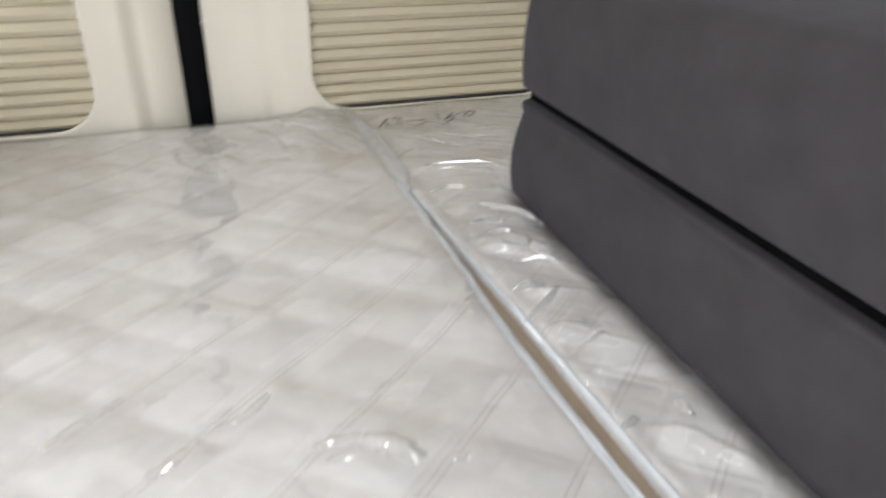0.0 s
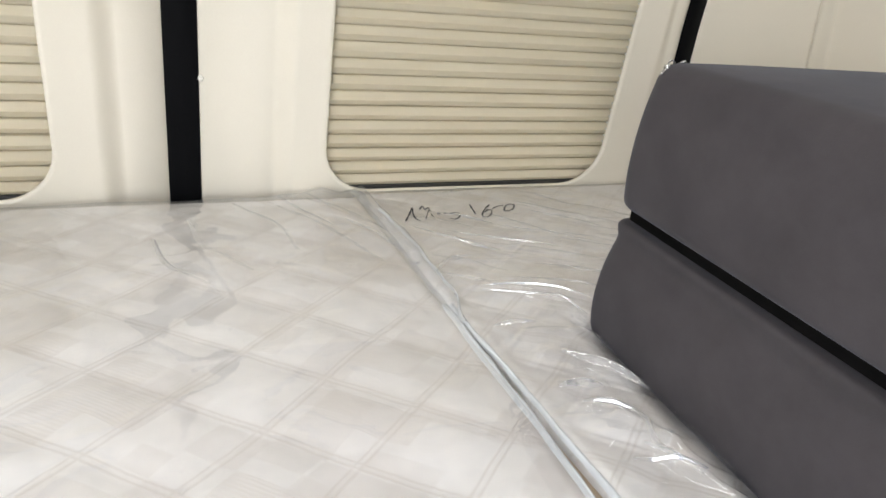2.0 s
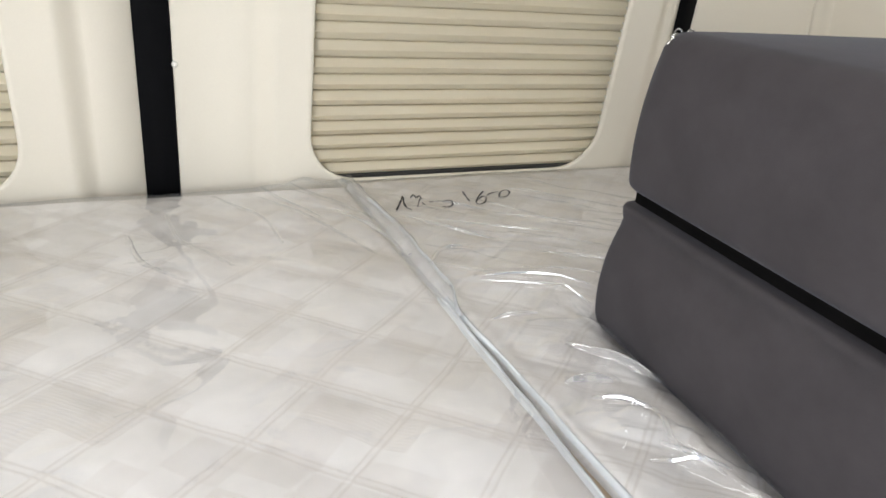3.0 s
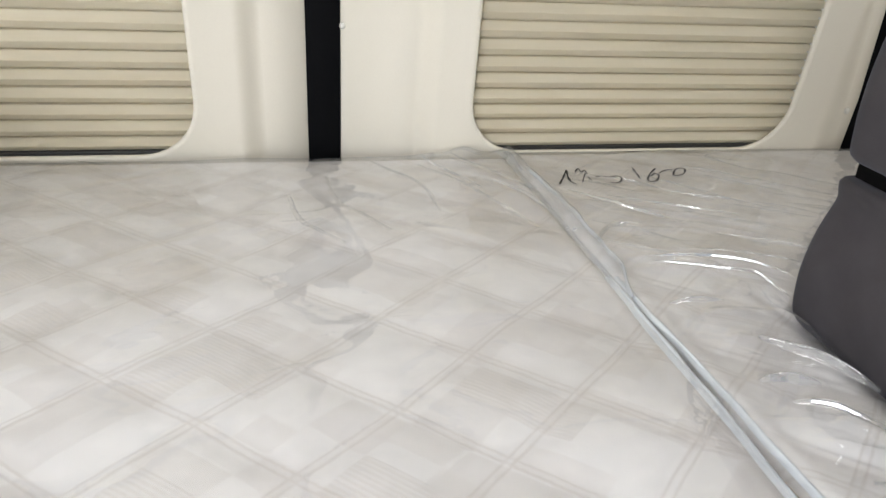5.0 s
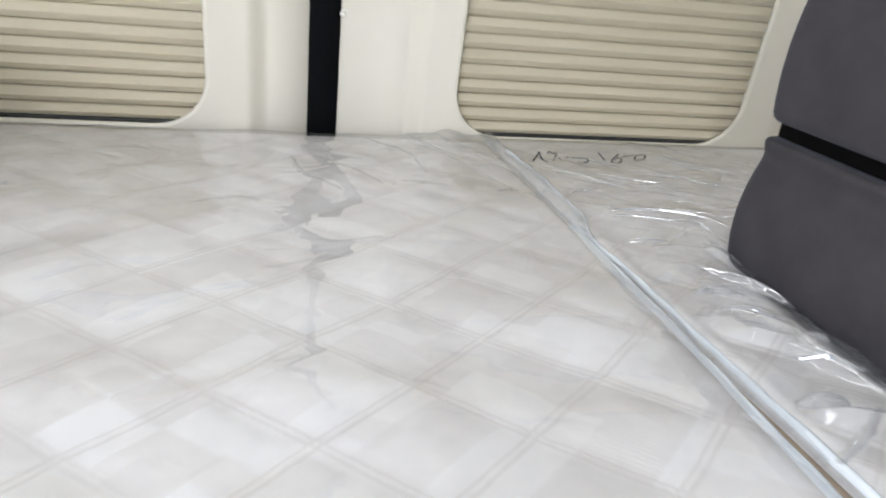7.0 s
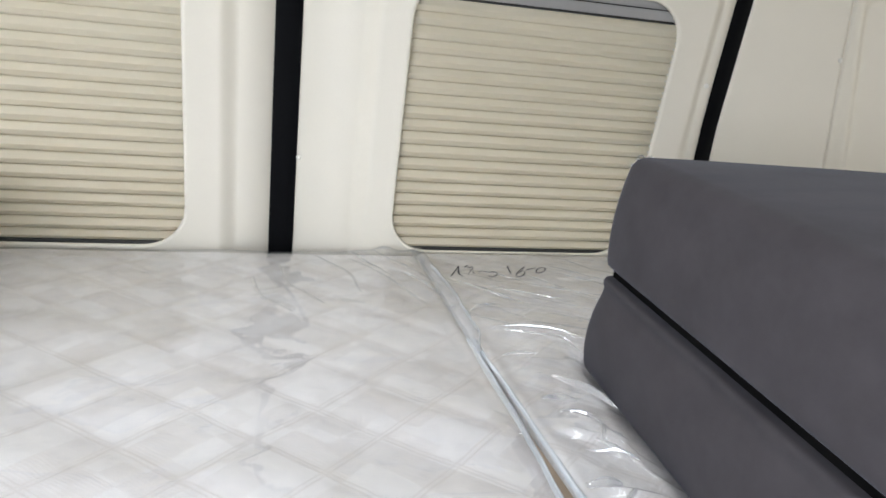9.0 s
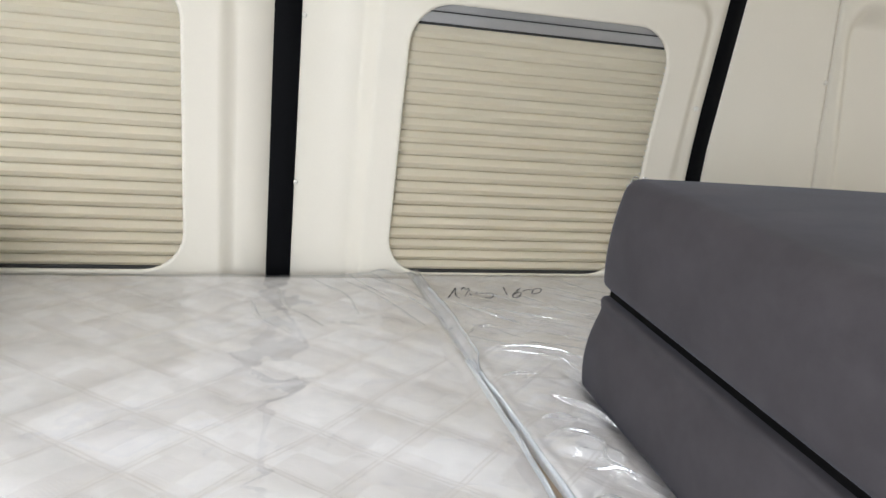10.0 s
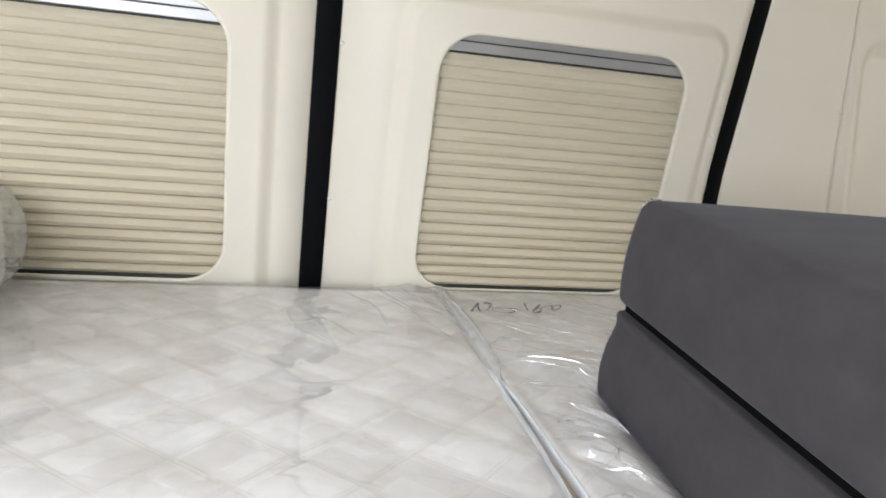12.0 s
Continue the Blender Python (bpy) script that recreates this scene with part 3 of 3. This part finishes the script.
for c in ((0.455, 0.93, 0.53, 0.90, 0.010, 0.005, 1.0), (0.46, 0.86, 0.52, 0.80, 0.011, 0.005, 0.0), (0.45, 0.78, 0.53, 0.77, 0.010, 0.005, 2.0),
          (0.47, 0.71, 0.52, 0.64, 0.010, 0.005, 0.0), (0.55, 1.42, 0.72, 1.30, 0.004, 0.004, 0.3),
          (0.50, 1.47, 0.70, 1.36, 0.004, 0.003, 0.4), (0.62, 1.60, 0.95, 1.42, 0.003, 0.004, 0.2), (0.48, 1.40, 0.60, 1.38, 0.004, 0.004, 0.0)):
    film = film + crease(fx, gy, *c)
film = film + 1.6 * folds(fx, gy, 46, rng, (0.46, 0.60), (0.60, 1.24), 0.035, (-25, -60, 15, 70))
film = film + 0.4 * folds(fx, gy, 60, rng, (0.50, 1.0), (1.25, 1.66), 0.09, (-32, -25, -40))
film_right = film - sag(fx, gy)
add_film(right_mattress, s, ys, fx, gy, film_right)
RIGHT_FILM = (fx.ravel(), gy.ravel(), film_right.ravel())
quilted = [o for o in right_mattress.children if o.name.startswith("quilted_top")][0].data
co = np.empty(len(quilted.vertices) * 3)
quilted.vertices.foreach_get("co", co)
co = co.reshape(-1, 3)
co[:, 2] -= sag(co[:, 0], co[:, 1])
quilted.vertices.foreach_set("co", co.ravel())


def film_edge(edge, offset, half, lo, hi, seed, parent, z):
    """A whitish band, flat, uneven, slightly rolled: the sealed edges along the gap, the highlight on the flap."""
    rng = np.random.default_rng(seed)
    ph = rng.uniform(0, 6, 6)
    bm = bmesh.new()
    rows = []
    for y in np.arange(lo, hi, 0.006):
        w = half * (1 + 0.2 * math.sin(13 * y + ph[0]) + 0.08 * math.sin(83 * y + ph[1]))
        cx = float(edge(y)) + offset + 0.0012 * math.sin(17 * y + ph[2]) + 0.0004 * math.sin(71 * y + ph[4])
        cz = z + 0.0008 * math.sin(21 * y + ph[3]) + 0.0003 * math.sin(113 * y + ph[5])
        row = []
        for k in range(9):
            t = k / 8 * 2 - 1
            row.append(bm.verts.new((cx + w * t, y, cz + 0.0032 * (1 - t * t) - 0.004 * max(0.0, abs(t) - 0.6))))
        rows.append(row)
    for a, b in zip(rows, rows[1:]):
        for i in range(8):
            bm.faces.new((a[i], a[i + 1], b[i + 1], b[i]))
    return part("pale_edge", bm, EDGEFILM, parent, "whitish band: sealed wrapping edge and painted flap highlight")


def flap_reach(y):
    start, end = float(smooth_step((y - 1.245) / 0.09)), float(smooth_step((y - 1.53) / 0.14))
    return (0.017 - 0.009 * end + 0.0022 * math.sin(31 * y) + 0.0009 * math.sin(97 * y)) * start


def film_flap(parent):
    """Towards the wall the loose film hangs over the gap and rolls down onto the next mattress."""
    bm = bmesh.new()
    rows = []
    for y in np.arange(1.245, 1.690, 0.0045):
        start = float(smooth_step((y - 1.245) / 0.09))
        reach = flap_reach(y)
        x0, x1 = float(GAP_L(y)) - 0.005 - 0.007 * start, float(GAP_L(y)) + 0.003 + reach
        row = []
        for u in np.linspace(0, 1, 19):
            swell = math.sin(math.pi * min(1.0, 0.62 * u / 0.80)) if u < 0.8 else math.sin(math.pi * 0.62) * math.sqrt(max(0.0, 1 - ((u - 0.8) / 0.2) ** 2))
            ripple = 0.0010 * math.sin(43 * y + 5 * u) + 0.0006 * math.sin(120 * y - 9 * u)
            row.append(bm.verts.new((x0 + (x1 - x0) * u, y, BED + 0.0022 + (0.0030 + 0.0040 * start) * swell + ripple * math.sin(math.pi * u))))
        rows.append(row)
    for a, b in zip(rows, rows[1:]):
        for i in range(18):
            bm.faces.new((a[i], a[i + 1], b[i + 1], b[i]))
    return part("film_flap", bm, FLAPFILM, parent, "loose milky flap of the wrapping")


film_flap(left_mattress)
# thin pale strip in place of the highlight on the flap's edge
film_edge(lambda y: GAP_L(y) + flap_reach(y), 0.0008, 0.0012, 1.25, 1.60, 9, left_mattress, BED + 0.0020)
film_edge(GAP_L, -0.0034, 0.0042, 0.3, 1.30, 5, left_mattress, BED - 0.0015)
film_edge(GAP_R, 0.0030, 0.0036, 0.3, 1.30, 6, right_mattress, BED - 0.003)


# ---- sharp folds standing up from the film ----
def film_z(sheet, x, y):
    d = (sheet[0] - x) ** 2 + (sheet[1] - y) ** 2
    return float(sheet[2][np.argpartition(d, 3)[:4]].max())


def smooth_line(pts, step):
    """A line through pts, rounded where it bends, with a point every step."""
    ends = [(2 * pts[0][0] - pts[1][0], 2 * pts[0][1] - pts[1][1])] + list(pts) + [(2 * pts[-1][0] - pts[-2][0], 2 * pts[-1][1] - pts[-2][1])]
    out = []
    for a, b, c, d in zip(ends, ends[1:], ends[2:], ends[3:]):
        n = max(2, int(math.hypot(c[0] - b[0], c[1] - b[1]) / step))
        for k in range(n):
            t = k / n
            out.append(tuple(0.5 * (2 * b[i] + (c[i] - a[i]) * t + (2 * a[i] - 5 * b[i] + 4 * c[i] - d[i]) * t * t + (3 * b[i] - a[i] - 3 * c[i] + d[i]) * t ** 3) for i in (0, 1)))
    return out + [tuple(pts[-1])]


def film_fold(parent, sheet, pts, half, height, mat=FOLDFILM):
    """A pinched fold of film along pts: a slim ridge that tapers to both ends."""
    line = smooth_line(pts, 0.004)
    n = len(line) - 1
    bm = bmesh.new()
    rows = []
    zs = [film_z(sheet, *line[int(round(n * k / 4))]) for k in range(5)]
    for k, (x, y) in enumerate(line):
        p, q = line[max(k - 1, 0)], line[min(k + 1, n)]
        t = math.atan2(q[1] - p[1], q[0] - p[0])
        f = 4 * k / n
        i = min(int(f), 3)
        base = zs[i] + (zs[i + 1] - zs[i]) * (f - i) - 0.0006
        grow = math.sin(math.pi * min(max(k / n, 0.02), 0.98)) ** 0.6
        w = 0.8 * half * (0.55 + 0.45 * grow) * (1 + 0.15 * math.sin(1.7 * k))
        rows.append([bm.verts.new((x - u * w * math.sin(t), y + u * w * math.cos(t), base + 1.5 * height * grow * (0.5 + 0.5 * math.cos(math.pi * u)))) for u in np.linspace(-1, 1, 11)])
    for a, b in zip(rows, rows[1:]):
        for i in range(10):
            bm.faces.new((a[i], a[i + 1], b[i + 1], b[i]))
    return part("film_fold", bm, mat, parent)


for pts, half, height in (
        ([(0.482, 1.310), (0.534, 1.290), (0.566, 1.270), (0.592, 1.247)], 0.0015, 0.0019), ([(0.484, 1.305), (0.541, 1.268), (0.583, 1.226)], 0.0015, 0.0019),
        ([(0.481, 1.105), (0.498, 1.101), (0.516, 1.093)], 0.0065, 0.0050), ([(0.488, 1.083), (0.508, 1.072), (0.529, 1.052)], 0.0040, 0.0032),
        ([(0.528, 1.056), (0.519, 1.030), (0.507, 0.995), (0.530, 0.966)], 0.0032, 0.0030), ([(0.482, 0.997), (0.506, 0.985), (0.532, 0.966)], 0.0030, 0.0026),
        ([(0.511, 1.162), (0.545, 1.135), (0.573, 1.093)], 0.0080, 0.0050), ([(0.459, 0.943), (0.478, 0.941), (0.496, 0.937)], 0.0080, 0.0058),
        ([(0.449, 0.888), (0.476, 0.900), (0.499, 0.917)], 0.0050, 0.0042), ([(0.463, 0.821), (0.486, 0.823), (0.507, 0.829)], 0.0034, 0.0030),
        ([(0.480, 0.851), (0.508, 0.842)], 0.0040, 0.0034), ([(0.454, 0.720), (0.472, 0.725)], 0.0050, 0.0040), ([(0.511, 0.730), (0.505, 0.703)], 0.0070, 0.0050),
        ([(0.473, 1.104), (0.495, 1.102)], 0.0040, 0.0034), ([(0.499, 1.008), (0.512, 0.985), (0.522, 0.961)], 0.0036, 0.0030),
        ([(0.477, 1.523), (0.522, 1.459), (0.569, 1.421)], 0.0034, 0.0020), ([(0.465, 1.229), (0.490, 1.224), (0.510, 1.217)], 0.0036, 0.0026),
        ([(0.455, 1.372), (0.488, 1.410), (0.522, 1.412)], 0.0040, 0.0022), ([(0.52, 1.50), (0.60, 1.45), (0.66, 1.42)], 0.0032, 0.0016)):
    film_fold(right_mattress, RIGHT_FILM, pts, half, height)
for pts, half, height in (
        ([(0.031, 0.833), (0.054, 0.853), (0.082, 0.876)], 0.0070, 0.00105), ([(0.098, 0.858), (0.106, 0.863), (0.116, 0.865)], 0.0070, 0.00105),
        ([(0.151, 0.804), (0.176, 0.816), (0.196, 0.841)], 0.0065, 0.00098), ([(0.103, 0.765), (0.116, 0.773), (0.132, 0.788)], 0.0080, 0.0012),
        ([(0.218, 0.767), (0.234, 0.772), (0.255, 0.768)], 0.0080, 0.0011), ([(0.254, 0.764), (0.274, 0.750), (0.288, 0.722)], 0.0150, 0.0031),
        ([(0.225, 0.750), (0.244, 0.748)], 0.0060, 0.0009), ([(0.311, 0.719), (0.326, 0.719)], 0.0080, 0.0011),
        ([(0.384, 1.550), (0.415, 1.500), (0.441, 1.435)], 0.0040, 0.0022),
        ([(0.436, 1.690), (0.441, 1.662), (0.447, 1.620)], 0.0034, 0.0030), ([(0.308, 1.660), (0.335, 1.590), (0.364, 1.531)], 0.0036, 0.0018)):
    film_fold(left_mattress, LEFT_FILM, pts, half, height)
# fine tension folds: slanting over the inscribed mattress, and fanning out from the corner of the other
rng = np.random.default_rng(14)
for k in range(26):
    x, y, a = rng.uniform(0.50, 0.86), rng.uniform(1.27, 1.61), radians(rng.normal(-40, 7))
    size = rng.uniform(0.035, 0.085)
    film_fold(right_mattress, RIGHT_FILM, [(x - size * math.cos(a), y - size * math.sin(a)), (x + 0.004, y + 0.003), (x + size * math.cos(a), y + size * math.sin(a))],
              rng.uniform(0.0022, 0.0050), rng.uniform(0.0008, 0.0016), FILM)
for pts in ([(0.351, 1.660), (0.400, 1.590), (0.438, 1.512)], [(0.300, 1.620), (0.360, 1.510), (0.400, 1.410)],
            [(0.240, 1.640), (0.285, 1.540), (0.300, 1.460)], [(0.130, 1.510), (0.145, 1.420), (0.185, 1.370)], [(0.175, 1.560), (0.190, 1.470), (0.235, 1.400)]):
    film_fold(left_mattress, LEFT_FILM, pts, 0.0044, 0.0014, FILM)


# ---- handwriting in black marker on the wrapping ----
def stroke(parent, pts, wide=0.0013):
    """A pen stroke lying on the film."""
    line = smooth_line(pts, 0.003)
    bm = bmesh.new()
    rows = []
    for k, (x, y) in enumerate(line):
        p, q = line[max(k - 1, 0)], line[min(k + 1, len(line) - 1)]
        t = math.atan2(q[1] - p[1], q[0] - p[0])
        w = 1.05 * wide * (0.85 + 0.2 * math.sin(0.7 * k))
        z = film_z(RIGHT_FILM, x, y) + 0.0008
        rows.append([bm.verts.new((x - u * w * math.sin(t), y + u * w * math.cos(t), z + up)) for u, up in ((-1, 0), (-0.5, 0.0004), (0.5, 0.0004), (1, 0))])
    for a, b in zip(rows, rows[1:]):
        for i in range(3):
            bm.faces.new((a[i], a[i + 1], b[i + 1], b[i]))
    return part("pen_stroke", bm, INK, parent)


writing = tagged(new("marker_writing"), "black felt-tip handwriting ending in 160 on plastic wrapping", "handwriting")
for pts, wide in (([(0.473, 1.543), (0.488, 1.570), (0.501, 1.596)], 0.0013), ([(0.501, 1.594), (0.493, 1.566), (0.491, 1.548), (0.495, 1.540)], 0.0013),
                  ([(0.510, 1.587), (0.520, 1.600), (0.518, 1.584), (0.526, 1.592), (0.523, 1.574)], 0.0011), ([(0.521, 1.577), (0.506, 1.547)], 0.0008),
                  ([(0.520, 1.564), (0.520, 1.551)], 0.0008), ([(0.530, 1.563), (0.536, 1.563)], 0.0012), ([(0.540, 1.562), (0.545, 1.562)], 0.0010),
                  ([(0.549, 1.560), (0.562, 1.566), (0.565, 1.560), (0.560, 1.547), (0.549, 1.540), (0.543, 1.543)], 0.0013),
                  ([(0.596, 1.591), (0.593, 1.573), (0.591, 1.555)], 0.0013),
                  ([(0.628, 1.587), (0.614, 1.572), (0.600, 1.551), (0.600, 1.541), (0.610, 1.545), (0.621, 1.561), (0.619, 1.570), (0.608, 1.560)], 0.0013),
                  ([(0.626, 1.571), (0.638, 1.577), (0.650, 1.579)], 0.0011),
                  ([(0.642, 1.561), (0.652, 1.576), (0.664, 1.582), (0.667, 1.575), (0.657, 1.562), (0.647, 1.558), (0.642, 1.561)], 0.0013)):
    stroke(writing, pts, wide)


# ---- the stacked charcoal cushions ----
def cushion_pose(z):
    a = radians(TURN_C)
    ox, oy = CW / 2, -CL / 2
    return pose(CUX + ox * math.cos(a) - oy * math.sin(a), CUY + ox * math.sin(a) + oy * math.cos(a), z, 0, 0, TURN_C)


def cushion(height, rr, soft_top, taper, swell, crown_h, z, label):
    """A suede-covered foam block: full sides, rounded edges, soft crown. taper: how far the sides draw in from bottom to top."""
    thing = tagged(new("cushion"), label, "cushion", "stacked floor cushions")
    bm = bmesh.new()
    bmesh.ops.create_cube(bm, size=1.0)
    bmesh.ops.scale(bm, vec=(CW, CL, height), verts=bm.verts)
    full = 1 if soft_top else -1
    round_edges = [e for e in bm.edges if all(v.co.z * full > 0 for v in e.verts)] + [e for e in bm.edges if e.verts[0].co.z * e.verts[1].co.z < 0]
    bmesh.ops.bevel(bm, geom=round_edges, offset=rr, segments=6, profile=0.5, affect="EDGES")
    hard = [e for e in bm.edges if len(e.link_faces) == 2 and e.calc_face_angle() > 0.9]
    bmesh.ops.bevel(bm, geom=hard, offset=0.009, segments=3, profile=0.5, affect="EDGES")
    bmesh.ops.subdivide_edges(bm, edges=[e for e in bm.edges if e.calc_length() > 0.08], cuts=14, use_grid_fill=True)
    lx, ly, lz = CW / 2, CL / 2, height / 2
    for v in bm.verts:
        crown = max(0.0, 1 - (v.co.x / lx) ** 4) * max(0.0, 1 - (v.co.y / ly) ** 4)
        bow = max(0.0, 1 - (v.co.z / lz) ** 2)
        lean = -taper * v.co.z / height
        v.co.x += math.copysign(swell * bow + lean, v.co.x)
        v.co.y += math.copysign(0.004 * bow + lean * 0.6, v.co.y)
        ripple = noise.noise(Vector((v.co.x * 5, v.co.y * 5, v.co.z * 9)))
        v.co.x += math.copysign(0.0016 * ripple * bow, v.co.x)
        if v.co.z > 0:
            v.co.z += crown_h * crown + 0.004 * ripple * crown
    part("foam_block", bm, SUEDE, thing)
    thing.matrix_world = cushion_pose(z)
    return thing


lower = cushion(0.147, 0.022, False, 0.012, 0.013, 0.002, 0.675, "charcoal suede foam cushion lying on the wrapped mattress")
UPPER_Z = 0.8403
upper = cushion(0.151, 0.030, True, 0.010, 0.006, 0.011, UPPER_Z, "charcoal suede foam cushion stacked on another, zip ends showing")
# near-black strip that fills the gap between the two cushions
part("gap_strip", box(-CW / 2 + 0.011, CW / 2 - 0.011, -CL / 2 + 0.011, CL / 2 - 0.011, -0.0905, -0.0755), DARKGAP, upper, "near-black strip filling the gap between the cushions", smooth=False)

# zip pulls at the far top corner, and a small pale tab on the top
def rod(bm, a, b, r):
    a, b = Vector(a), Vector(b)
    m = Matrix.Translation((a + b) / 2) @ (b - a).to_track_quat("Z", "Y").to_matrix().to_4x4()
    bmesh.ops.create_cone(bm, cap_ends=True, segments=8, radius1=r, radius2=r, depth=(b - a).length, matrix=m)


for dx, dy, swing in ((0.014, -0.002, 0.4), (0.026, -0.004, 2.2)):
    bm = bmesh.new()
    bx, by, bz = -CW / 2 + dx + 0.002, CL / 2 + dy - 0.012, 0.0700
    rod(bm, (bx - 0.004, by, bz), (bx + 0.005, by, bz), 0.0022)
    for k in range(10):
        a0, a1 = 2 * math.pi * k / 10, 2 * math.pi * (k + 1) / 10
        rod(bm, (bx + 0.004 * math.cos(a0), by - 0.004, bz + 0.004 + 0.003 * math.sin(a0)), (bx + 0.004 * math.cos(a1), by - 0.004, bz + 0.004 + 0.003 * math.sin(a1)), 0.0007)
    rod(bm, (bx, by - 0.004, bz + 0.003), (bx - 0.014 * math.cos(swing), by - 0.010, bz - 0.002 - 0.007 * math.sin(swing)), 0.0011)
    bmesh.ops.create_icosphere(bm, subdivisions=1, radius=0.0022, matrix=Matrix.Translation((bx - 0.014 * math.cos(swing), by - 0.010, bz - 0.002 - 0.007 * math.sin(swing))))
    part("zip_pull", bm, CHROME, upper, "chrome zip pull")
part("tab", box(CW / 2 - 0.125, CW / 2 - 0.088, CL / 2 - 0.075, CL / 2 - 0.069, 0.0760, 0.0822, 0.001), GREYTAG, upper, "pale grey cloth tab", smooth=False)


# ---- a padded roll in a loose plastic bag by the window ----
def bolster(rx, rz, y0, y1, squareness, crumple, seed):
    bm = bmesh.new()
    rows = []
    ny, na = 110, 96
    for j in range(ny + 1):
        t = j / ny
        y = y0 + (y1 - y0) * t
        end = min(t, 1 - t) * (y1 - y0)
        k = math.sqrt(max(0.0, 1 - max(0.0, 1 - end / 0.055) ** 2.4)) if end < 0.055 else 1.0
        k = max(k, 0.03)
        ring = []
        for i in range(na):
            a = 2 * math.pi * i / na
            c, d = math.cos(a), math.sin(a)
            e = 2.0 / squareness
            x = rx * k * math.copysign(abs(c) ** e, c)
            z = rz * k * math.copysign(abs(d) ** e, d)
            q = Vector((x, y, z))
            n = crumple * (noise.noise(q * 5 + Vector((seed, 0, 0))) + 0.7 * abs(noise.noise(q * 8 + Vector((0, seed, 0)))) - 0.35 * abs(noise.noise(q * 15 + Vector((0, 0, seed)))))
            ring.append(bm.verts.new((x * (1 + n / rx), y, max(z * (1 + n / rz), -rz))))
        rows.append(ring)
    for a, b in zip(rows, rows[1:]):
        for i in range(na):
            bm.faces.new((a[i], a[(i + 1) % na], b[(i + 1) % na], b[i]))
    bm.faces.new(rows[0])
    bm.faces.new(rows[-1])
    return bm


roll = tagged(new("wrapped_bolster"), "white padded bolster in a crumpled clear plastic bag", "bolster")
roll.location = (-0.422, 0.0, BED + 0.093)
part("padding", bolster(0.098, 0.080, 0.90, 1.632, 7.0, 0.004, 3.0), PILLOW, roll)
part("plastic_bag", bolster(0.113, 0.088, 0.86, 1.655, 3.0, 0.018, 8.0), BAGFILM, roll, "crumpled cloudy plastic bag")


# ---- unseen strip lamps added in the ceiling, for overhead light and film glints ----
def added_ceiling_light(x, y):
    thing = tagged(new("added_ceiling_light"), "unseen LED strip added to light the bed from above", "ceiling light", "ceiling lights")
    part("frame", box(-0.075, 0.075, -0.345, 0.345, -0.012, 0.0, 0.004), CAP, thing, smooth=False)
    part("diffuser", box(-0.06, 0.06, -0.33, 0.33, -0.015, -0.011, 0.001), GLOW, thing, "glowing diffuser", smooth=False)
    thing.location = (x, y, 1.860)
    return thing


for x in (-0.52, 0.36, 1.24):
    added_ceiling_light(x, 0.88)
